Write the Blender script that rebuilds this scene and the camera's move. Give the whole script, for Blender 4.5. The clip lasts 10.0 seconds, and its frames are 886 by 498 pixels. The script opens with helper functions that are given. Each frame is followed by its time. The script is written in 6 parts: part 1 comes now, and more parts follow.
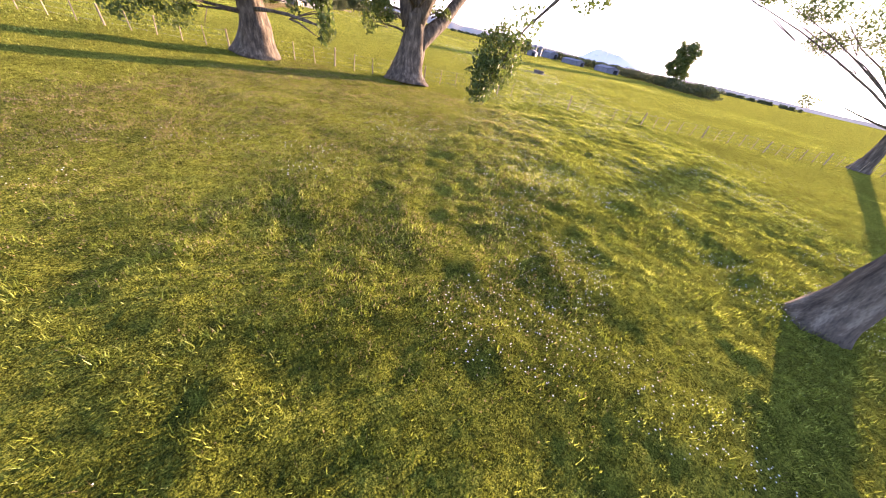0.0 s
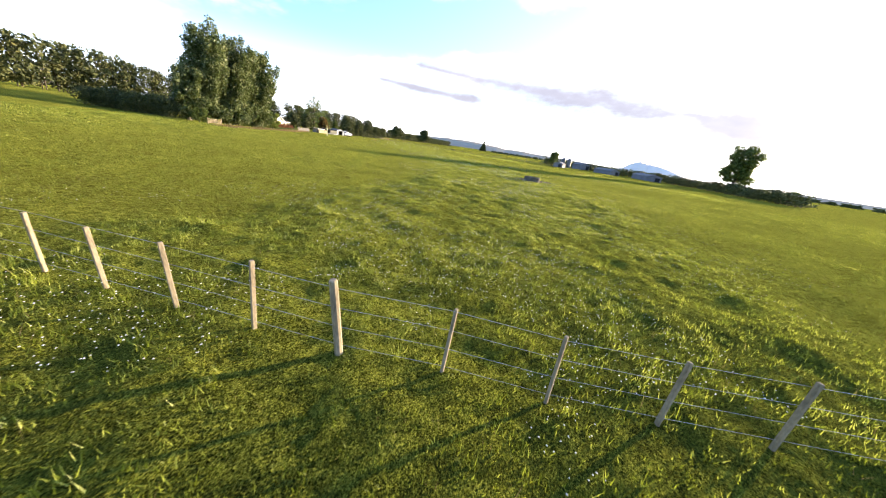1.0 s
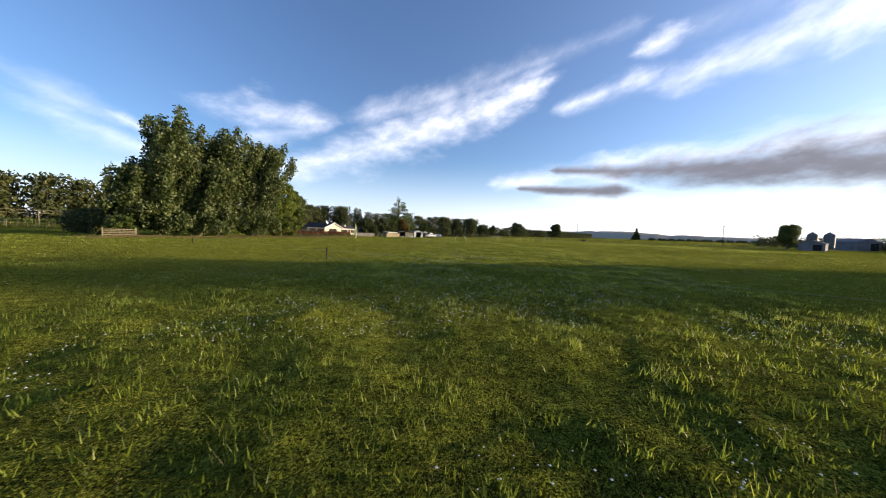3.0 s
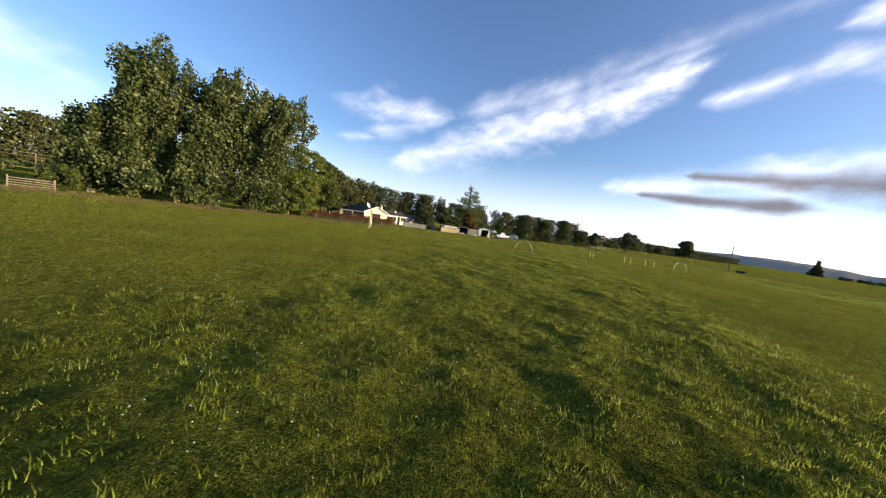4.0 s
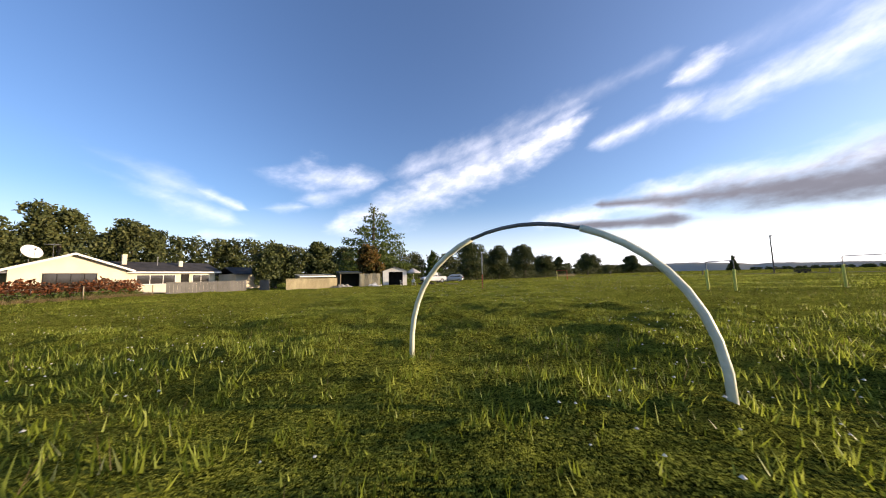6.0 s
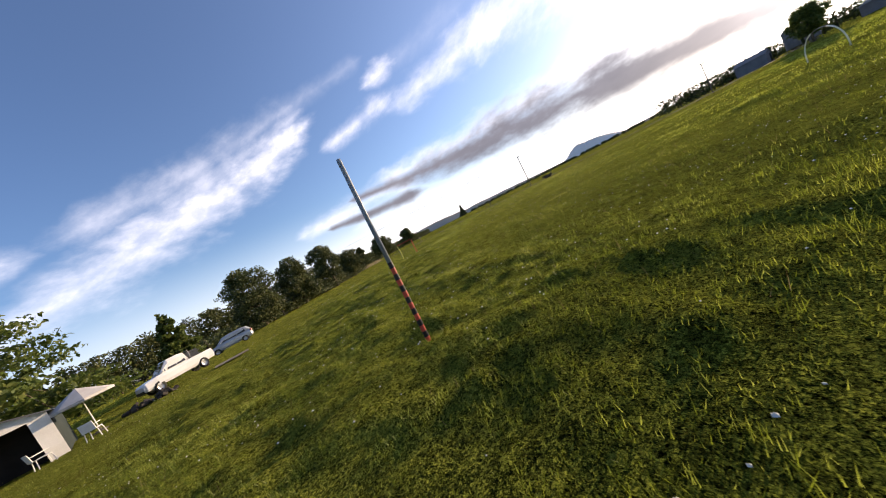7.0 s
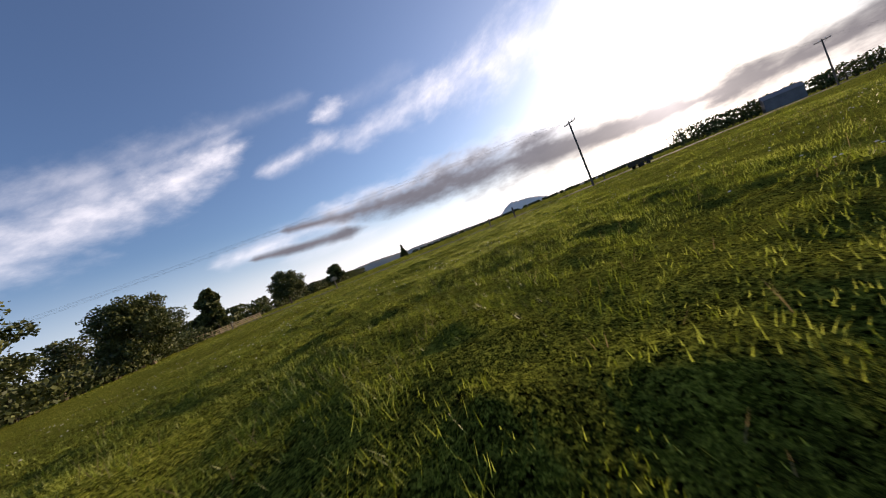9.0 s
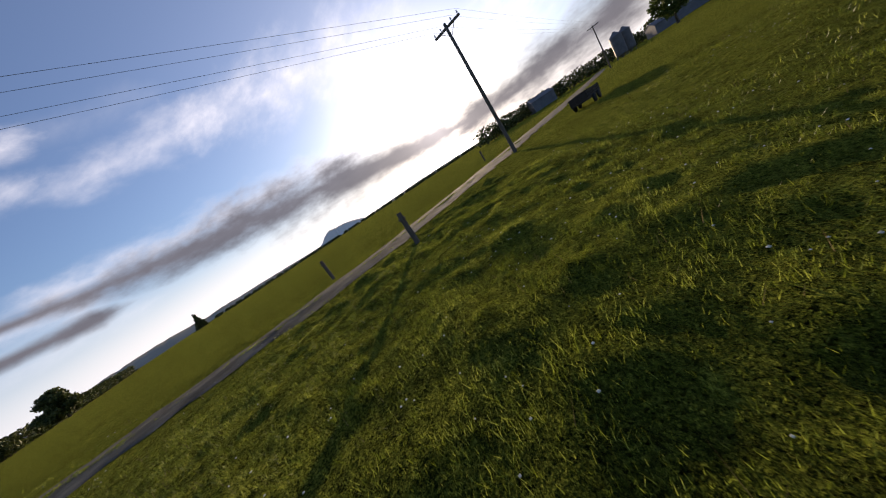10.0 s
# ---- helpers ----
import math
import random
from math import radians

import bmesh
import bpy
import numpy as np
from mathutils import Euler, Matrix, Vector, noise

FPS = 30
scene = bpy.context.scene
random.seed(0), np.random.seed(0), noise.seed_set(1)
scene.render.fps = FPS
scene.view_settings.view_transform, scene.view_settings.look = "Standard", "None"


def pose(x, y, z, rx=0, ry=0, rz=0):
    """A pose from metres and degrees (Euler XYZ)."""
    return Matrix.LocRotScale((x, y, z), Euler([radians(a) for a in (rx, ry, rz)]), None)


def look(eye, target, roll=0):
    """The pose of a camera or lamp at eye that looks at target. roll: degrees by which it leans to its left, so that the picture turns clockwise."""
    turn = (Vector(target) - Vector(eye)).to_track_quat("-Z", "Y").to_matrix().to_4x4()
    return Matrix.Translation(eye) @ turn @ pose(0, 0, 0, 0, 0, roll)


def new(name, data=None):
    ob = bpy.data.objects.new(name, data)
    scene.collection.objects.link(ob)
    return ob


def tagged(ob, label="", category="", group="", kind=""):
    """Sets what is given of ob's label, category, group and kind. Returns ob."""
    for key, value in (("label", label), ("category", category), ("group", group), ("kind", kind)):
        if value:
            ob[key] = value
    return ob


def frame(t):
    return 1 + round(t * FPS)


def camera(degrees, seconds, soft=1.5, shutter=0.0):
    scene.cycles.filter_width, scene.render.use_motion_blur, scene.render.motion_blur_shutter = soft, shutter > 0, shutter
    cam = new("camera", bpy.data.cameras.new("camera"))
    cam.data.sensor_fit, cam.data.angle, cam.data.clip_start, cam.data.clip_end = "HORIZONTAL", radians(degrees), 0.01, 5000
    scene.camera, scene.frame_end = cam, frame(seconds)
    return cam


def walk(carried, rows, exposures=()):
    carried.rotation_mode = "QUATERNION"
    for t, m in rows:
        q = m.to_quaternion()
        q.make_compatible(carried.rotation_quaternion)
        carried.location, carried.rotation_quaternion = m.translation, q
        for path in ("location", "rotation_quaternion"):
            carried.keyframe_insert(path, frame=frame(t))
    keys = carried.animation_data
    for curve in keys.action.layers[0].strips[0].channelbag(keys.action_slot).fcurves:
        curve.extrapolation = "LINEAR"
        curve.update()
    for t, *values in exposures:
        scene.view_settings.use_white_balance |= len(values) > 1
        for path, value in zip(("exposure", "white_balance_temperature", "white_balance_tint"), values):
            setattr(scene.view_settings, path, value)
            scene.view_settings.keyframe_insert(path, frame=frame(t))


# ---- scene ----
PATH = (
    (0.0, -8.44, -201.55, 4.26, -22.71, -35.91, 13.09),
    (0.2, -4.15, -199.95, 3.85, -19.52, -32.72, 11.80),
    (0.3, -1.41, -198.36, 3.76, -18.02, -27.59, 9.94),
    (0.5, 3.80, -193.68, 3.56, -15.87, -23.43, 10.88),
    (0.7, 7.59, -188.73, 3.28, -13.02, -21.64, 10.61),
    (1.0, 13.01, -178.48, 3.27, -9.27, -19.17, 8.66),
    (1.5, 18.80, -163.93, 3.24, -3.81, -20.27, 4.87),
    (2.0, 23.00, -151.13, 2.89, 6.69, -13.34, 2.68),
    (2.3, 25.14, -143.23, 2.66, 9.57, -8.48, 0.09),
    (2.5, 26.30, -137.58, 2.56, 12.85, -3.66, -2.35),
    (3.0, 27.67, -124.78, 1.89, 19.15, -3.02, 1.73),
    (3.2, 28.41, -119.69, 1.62, 22.81, -3.22, 3.79),
    (4.3, 24.01, -91.66, 3.36, 38.61, -5.92, 8.50),
    (4.5, 23.04, -88.08, 3.35, 38.38, -6.11, 8.35),
    (5.0, 18.88, -77.67, 3.15, 34.72, -6.04, 4.90),
    (5.2, 17.00, -73.58, 2.79, 29.15, -5.78, 0.30),
    (6.3, 4.61, -49.44, 0.82, 25.21, 7.97, -3.76),
    (6.5, 2.77, -45.75, 0.98, 19.07, 6.85, -8.52),
    (6.9, -0.78, -37.21, 1.37, -5.72, -1.27, -23.96),
    (7.0, -1.26, -35.63, 1.35, -11.22, -4.00, -27.18),
    (7.5, -4.67, -25.52, 1.79, -29.10, -12.90, -32.74),
    (8.0, -2.87, -15.11, 1.40, -21.97, -5.01, -23.43),
    (8.1, -2.10, -12.48, 1.31, -21.45, -4.66, -23.67),
    (8.3, -0.40, -7.41, 1.01, -18.40, -3.17, -19.79),
    (8.5, 1.10, -3.31, 0.85, -17.81, -1.61, -18.05),
    (8.7, 3.60, 2.60, 0.61, -14.47, 0.18, -12.86),
    (9.0, 7.55, 11.00, 0.66, -25.49, -1.54, -21.96),
    (9.5, 13.34, 22.14, 1.55, -35.86, -9.72, -27.40),
    (10.0, 21.34, 30.69, 1.63, -55.98, -12.74, -33.38),
)


def stance(x, y, z, yaw, pitch, roll):
    """The camera's pose from its place and its heading, tilt and lean in degrees."""
    e, k = radians(yaw), radians(pitch)
    ahead = Vector((-math.sin(e) * math.cos(k), math.cos(e) * math.cos(k), math.sin(k)))
    return look(Vector((x, y, z)), Vector((x, y, z)) + ahead, roll)


cam = camera(111.9, 10.0, soft=1.05, shutter=0.01)
walk(cam, [(row[0], stance(*row[1:])) for row in PATH],
     [(0.0, 2.6, 6900, 44), (0.5, 2.46, 6800, 26), (0.7, 2.34, 6750, 18), (1.0, 1.98, 6750, 17), (1.5, 1.5, 6700, 16), (2.0, 1.02, 6700, 16), (2.5, 0.68, 6650, 15), (3.2, 0.62, 6650, 15), (4.3, 0.74, 6750, 17), (5.0, 0.84, 6800, 18), (6.5, 0.64, 6850, 19), (7.5, 0.64, 7150, 21), (9.0, 0.18, 7000, 20), (10.0, 0.0, 6900, 20)])

# ---- world, sun ----
SUN_AZ, SUN_EL = 66.5, 7.0
S_DIR = Vector((math.sin(radians(SUN_AZ)) * math.cos(radians(SUN_EL)), math.cos(radians(SUN_AZ)) * math.cos(radians(SUN_EL)), math.sin(radians(SUN_EL))))
world = bpy.data.worlds.new("world")
scene.world = world
world.use_nodes = True
WT = world.node_tree
WT.nodes.clear()


def wnode(kind, operation=""):
    n = WT.nodes.new(kind)
    if operation:
        n.operation = operation
    return n


def wire(value, socket):
    if isinstance(value, (int, float)):
        socket.default_value = value
    else:
        WT.links.new(value, socket)


def wm(op, a, b=0.0, c=0.0, clamp=False):
    n = wnode("ShaderNodeMath", op)
    n.use_clamp = clamp
    for i, v in enumerate((a, b, c)):
        wire(v, n.inputs[i])
    return n.outputs[0]


def ramp01(v, lo, hi):
    n = wnode("ShaderNodeMapRange")
    n.interpolation_type = "SMOOTHSTEP"
    wire(v, n.inputs["Value"])
    n.inputs["From Min"].default_value, n.inputs["From Max"].default_value = lo, hi
    return n.outputs["Result"]


coord = wnode("ShaderNodeTexCoord")
sep = wnode("ShaderNodeSeparateXYZ")
WT.links.new(coord.outputs["Generated"], sep.inputs[0])
AZ = wm("MULTIPLY", wm("ARCTAN2", sep.outputs["X"], sep.outputs["Y"]), 180 / math.pi)
EL = wm("MULTIPLY", wm("ARCSINE", sep.outputs["Z"]), 180 / math.pi)


def sky_noise(sx, sy, detail, rot, off, rough=0.6):
    """Noise over the sky's dome, stretched along a streak that climbs by rot degrees."""
    c, s = math.cos(radians(rot)), math.sin(radians(rot))
    u = wm("ADD", wm("MULTIPLY", AZ, c * sx), wm("MULTIPLY", EL, s * sx))
    v = wm("ADD", wm("MULTIPLY", AZ, -s * sy), wm("MULTIPLY", EL, c * sy))
    xyz = wnode("ShaderNodeCombineXYZ")
    wire(wm("ADD", u, off), xyz.inputs[0])
    wire(v, xyz.inputs[1])
    n = wnode("ShaderNodeTexNoise")
    n.inputs["Scale"].default_value, n.inputs["Detail"].default_value, n.inputs["Roughness"].default_value = 1.0, detail, rough
    WT.links.new(xyz.outputs[0], n.inputs["Vector"])
    return n.outputs[0]


WISP = sky_noise(0.15, 0.27, 9.0, 22, 3.1, 0.62)
FLUFF = sky_noise(0.16, 0.34, 8.0, 3, 7.7, 0.57)
THREAD = ramp01(sky_noise(0.22, 0.42, 8.0, 26, 11.3, 0.60), 0.34, 0.66)


def streak(a0, e0, a1, e1, w0, w1, grain, amp, soft=0.75):
    """A bank of cloud between two directions of the sky, from width w0 to w1 in degrees, with frayed edges."""
    dx, dy = a1 - a0, e1 - e0
    ln = math.hypot(dx, dy)
    px, py = wm("SUBTRACT", AZ, a0), wm("SUBTRACT", EL, e0)
    t = wm("ADD", wm("MULTIPLY", px, dx / ln / ln), wm("MULTIPLY", py, dy / ln / ln))
    v = wm("ABSOLUTE", wm("ADD", wm("MULTIPLY", px, -dy / ln), wm("MULTIPLY", py, dx / ln)))
    wd = wm("MAXIMUM", wm("ADD", wm("MULTIPLY", t, w1 - w0), w0), 0.05)
    over = wm("MAXIMUM", wm("MULTIPLY", wm("SUBTRACT", wm("ABSOLUTE", wm("SUBTRACT", t, 0.5)), 0.5), ln), 0.0)
    r = wm("DIVIDE", wm("ADD", v, wm("MULTIPLY", over, 0.45)), wd)
    r = wm("ADD", r, wm("MULTIPLY", wm("SUBTRACT", grain, 0.5), amp))
    return wm("SUBTRACT", 1.0, ramp01(r, 1.0 - soft, 1.0 + soft * 0.4))


def union(masks):
    out = masks[0]
    for m in masks[1:]:
        out = wm("MAXIMUM", out, m)
    return out


sky = wnode("ShaderNodeTexSky")
sky.sky_type, sky.sun_disc = "NISHITA", False
sky.sun_elevation, sky.sun_rotation = radians(SUN_EL), radians(SUN_AZ)
sky.air_density, sky.dust_density, sky.ozone_density, sky.altitude = 1.0, 0.6, 2.5, 100.0

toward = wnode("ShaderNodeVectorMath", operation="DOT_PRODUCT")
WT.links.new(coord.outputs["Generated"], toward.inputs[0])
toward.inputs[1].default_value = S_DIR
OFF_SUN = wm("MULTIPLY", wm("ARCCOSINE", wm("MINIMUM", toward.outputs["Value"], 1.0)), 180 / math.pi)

def wisp(a0, e0, a1, e1, w0, w1, dense, grain=WISP):
    """A thin bank of white cloud, softly combed."""
    soft = streak(a0, e0, a1, e1, w0, w1, grain, 2.7, 1.8)
    return wm("MULTIPLY", soft, wm("MULTIPLY", wm("ADD", wm("MULTIPLY", THREAD, 0.45), 0.6), dense * 1.15))


white_clouds = union([
    wisp(-46, 9.8, -27, 17.0, 1.8, 3.6, 0.9, FLUFF), wisp(-30, 16.6, -13, 21.2, 3.6, 3.0, 1.0, FLUFF), wisp(-14, 21.0, -4, 24.6, 2.9, 2.2, 1.15, FLUFF), wisp(-24, 20.4, -4, 26.6, 1.8, 1.6, 0.6),
    wisp(-33, 20.4, -18, 24.4, 2.0, 2.2, 0.5), wisp(-19, 24.4, -3, 28.4, 2.0, 1.5, 0.4), wisp(-3, 28.8, 12, 30.6, 1.25, 0.88, 0.22),
    wisp(1.5, 21.6, 13, 23.8, 1.12, 1.5, 0.8), wisp(17, 22.6, 33, 24.6, 1.8, 2.6, 0.7, FLUFF), wisp(32, 24.4, 60, 23.8, 2.75, 4.5, 1.0), wisp(13.9, 27.4, 16.2, 27.8, 1.2, 1.3, 1.25, FLUFF),
    wisp(16, 28.2, 30, 29.0, 1.0, 1.75, 0.15),
    wisp(-51.5, 17.6, -43, 18.0, 2.3, 1.9, 0.85, FLUFF), wisp(-50, 14.6, -44, 16.2, 1.5, 1.25, 0.55, FLUFF), wisp(-56.5, 12.2, -53.5, 12.6, 0.75, 0.75, 0.6, FLUFF),
    wisp(-66, 13.3, -62, 11.8, 0.8, 0.55, 0.95, FLUFF), wisp(-72, 14.8, -66, 13.0, 1.6, 1.2, 0.4, FLUFF), wisp(-70, 12.0, -63.5, 9.8, 1.7, 1.1, 0.5, FLUFF), wisp(-66, 7.2, -60, 7.4, 0.62, 0.5, 0.35),
    wisp(-9, 9.4, 10, 11.0, 1.12, 2.25, 0.8, FLUFF), wisp(8, 12.2, 40, 12.0, 1.62, 2.38, 0.9, FLUFF), wisp(38, 12.0, 60, 10.0, 2.25, 3.0, 0.9, FLUFF), wisp(0, 6.6, 14, 6.4, 1.0, 1.5, 0.4, FLUFF),
    wisp(84, 13, 120, 18, 5.0, 6.0, 0.9, FLUFF), wisp(-130, 22, -95, 12, 3.75, 3.75, 0.6), wisp(110, 24, 170, 34, 5.0, 3.75, 0.6)])
dark_clouds = union([
    streak(-5.2, 8.5, 10.5, 7.7, 0.5, 1.2, FLUFF, 2.0, 1.0),
    streak(1.0, 11.5, 18, 10.5, 0.7, 1.8, FLUFF, 2.0, 1.0),
    streak(14, 10.6, 34, 9.6, 1.7, 4.2, FLUFF, 2.0, 1.0),
    streak(32, 9.6, 50, 7.8, 4.2, 4.2, FLUFF, 2.0, 1.0),
    streak(46, 7.8, 68, 4.8, 3.3, 3.0, FLUFF, 1.0, 0.8),
    streak(62, 5.0, 82, 3.8, 2.9, 3.4, FLUFF, 2.0, 1.0),
    streak(80, 3.8, 112, 6.0, 3.4, 4.6, FLUFF, 2.0, 1.0),
    streak(110, 6.0, 170, 9.0, 4.6, 3.0, FLUFF, 2.0, 1.0)])
# glow round the sun, added to the sky for thin cloud lit from behind
sun_glow = wm("ADD", wm("MULTIPLY", wm("POWER", 2.718, wm("MULTIPLY", OFF_SUN, -1 / 5.0)), 0.75),
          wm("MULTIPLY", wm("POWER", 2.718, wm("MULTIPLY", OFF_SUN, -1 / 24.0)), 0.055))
low_haze = wm("MULTIPLY", wm("SUBTRACT", 1.0, ramp01(EL, -1.0, 8.5)), wm("SUBTRACT", 1.0, ramp01(OFF_SUN, 28.0, 105.0)))


def blend(a, b, fac):
    n = wnode("ShaderNodeMix")
    n.data_type, n.blend_type = "RGBA", "MIX"
    wire(fac, n.inputs[0])
    for v, s in ((a, n.inputs[6]), (b, n.inputs[7])):
        if isinstance(v, tuple):
            s.default_value = (*v, 1)
        else:
            WT.links.new(v, s)
    return n.outputs[2]


def grown(color, fac):
    n = wnode("ShaderNodeVectorMath", operation="SCALE")
    if isinstance(color, tuple):
        n.inputs[0].default_value = color
    else:
        WT.links.new(color, n.inputs[0])
    wire(fac, n.inputs["Scale"])
    return n.outputs[0]


def summed(a, b):
    n = wnode("ShaderNodeVectorMath", operation="ADD")
    WT.links.new(a, n.inputs[0])
    WT.links.new(b, n.inputs[1])
    return n.outputs[0]


tint = wnode("ShaderNodeMix")
tint.data_type, tint.blend_type = "RGBA", "MULTIPLY"
tint.inputs[0].default_value = 1.0
WT.links.new(sky.outputs[0], tint.inputs[6])
tint.inputs[7].default_value = (1.02, 1.14, 1.40, 1)
pale = wm("MULTIPLY", wm("SUBTRACT", 1.0, ramp01(EL, -2.0, 14.0)), 0.8)
base = blend(tint.outputs[2], (4.6, 5.4, 6.6), pale)
base = blend(base, (8.5, 8.5, 8.4), wm("MULTIPLY", low_haze, 0.85))
base = blend(base, (7.6, 7.8, 8.3), wm("MULTIPLY", white_clouds, 0.62))
base = summed(base, grown((42.0, 40.5, 36.0), sun_glow))
shade = grown(blend((0.75, 0.77, 0.96), (1.75, 1.70, 1.92), FLUFF), wm("ADD", 0.9, wm("MULTIPLY", wm("POWER", 2.718, wm("MULTIPLY", OFF_SUN, -1 / 4.0)), 2.2)))
base = blend(base, shade, wm("MULTIPLY", dark_clouds, 0.93))
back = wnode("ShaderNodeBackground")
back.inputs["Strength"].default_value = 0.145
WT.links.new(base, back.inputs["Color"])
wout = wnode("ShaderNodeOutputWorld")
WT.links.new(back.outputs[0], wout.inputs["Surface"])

sun_data = bpy.data.lights.new("sun", "SUN")
sun_data.energy, sun_data.angle, sun_data.color = 5.0, radians(0.6), (1.0, 0.82, 0.56)
sun = new("sun", sun_data)
sun.matrix_world = look(S_DIR * 100, (0, 0, 0))

# ---- materials ----


def material(name, colors, rough=0.8, scale=4.0, detail=6.0, bump=0.3, grain=40.0, metal=0.0, island=0.0, thin=0.0, spec=0.3, stretch=None, coords="Object"):
    """A surface that wanders between two or three colours at a large and a fine scale, with relief; thin: how much light comes through it."""
    m = bpy.data.materials.new(name)
    m.use_nodes = True
    nt = m.node_tree
    nt.nodes.clear()
    out = nt.nodes.new("ShaderNodeOutputMaterial")
    bs = nt.nodes.new("ShaderNodeBsdfPrincipled")
    tc = nt.nodes.new("ShaderNodeTexCoord")
    mp = nt.nodes.new("ShaderNodeMapping")
    nt.links.new(tc.outputs[coords], mp.inputs["Vector"])
    if stretch:
        mp.inputs["Scale"].default_value = stretch
    n1, n2 = nt.nodes.new("ShaderNodeTexNoise"), nt.nodes.new("ShaderNodeTexNoise")
    for n, s, d in ((n1, scale, detail), (n2, grain, 3.0)):
        n.inputs["Scale"].default_value, n.inputs["Detail"].default_value = s, d
        nt.links.new(mp.outputs[0], n.inputs["Vector"])
    mixv = nt.nodes.new("ShaderNodeMath")
    mixv.operation = "MULTIPLY_ADD"
    nt.links.new(n2.outputs[0], mixv.inputs[0])
    mixv.inputs[1].default_value = 0.45
    nt.links.new(n1.outputs[0], mixv.inputs[2])
    val = mixv.outputs[0]
    if island:
        geo = nt.nodes.new("ShaderNodeNewGeometry")
        ad = nt.nodes.new("ShaderNodeMath")
        ad.operation = "MULTIPLY_ADD"
        nt.links.new(geo.outputs["Random Per Island"], ad.inputs[0])
        ad.inputs[1].default_value = island
        nt.links.new(val, ad.inputs[2])
        sb = nt.nodes.new("ShaderNodeMath")
        sb.operation = "SUBTRACT"
        nt.links.new(ad.outputs[0], sb.inputs[0])
        sb.inputs[1].default_value = island * 0.5
        val = sb.outputs[0]
    cr = nt.nodes.new("ShaderNodeValToRGB")
    el = cr.color_ramp.elements
    while len(el) < len(colors):
        el.new(0.5)
    for i, c in enumerate(colors):
        el[i].position = 0.45 + 0.55 * i / (len(colors) - 1)
        el[i].color = (*c, 1)
    nt.links.new(val, cr.inputs[0])
    nt.links.new(cr.outputs[0], bs.inputs["Base Color"])
    bs.inputs["Roughness"].default_value, bs.inputs["Metallic"].default_value = rough, metal
    bs.inputs["Specular IOR Level"].default_value = spec
    if bump:
        bp = nt.nodes.new("ShaderNodeBump")
        bp.inputs["Strength"].default_value, bp.inputs["Distance"].default_value = bump, 0.03
        nt.links.new(val, bp.inputs["Height"])
        nt.links.new(bp.outputs[0], bs.inputs["Normal"])
    surf = bs.outputs[0]
    if thin:
        tr = nt.nodes.new("ShaderNodeBsdfTranslucent")
        nt.links.new(cr.outputs[0], tr.inputs["Color"])
        mx = nt.nodes.new("ShaderNodeMixShader")
        mx.inputs[0].default_value = thin
        nt.links.new(surf, mx.inputs[1])
        nt.links.new(tr.outputs[0], mx.inputs[2])
        surf = mx.outputs[0]
    nt.links.new(surf, out.inputs["Surface"])
    return m


def glass(name, color=(0.02, 0.025, 0.03), rough=0.05):
    m = material(name, [color, tuple(c * 1.5 for c in color)], rough, 1.0, bump=0.0, spec=0.8)
    return m


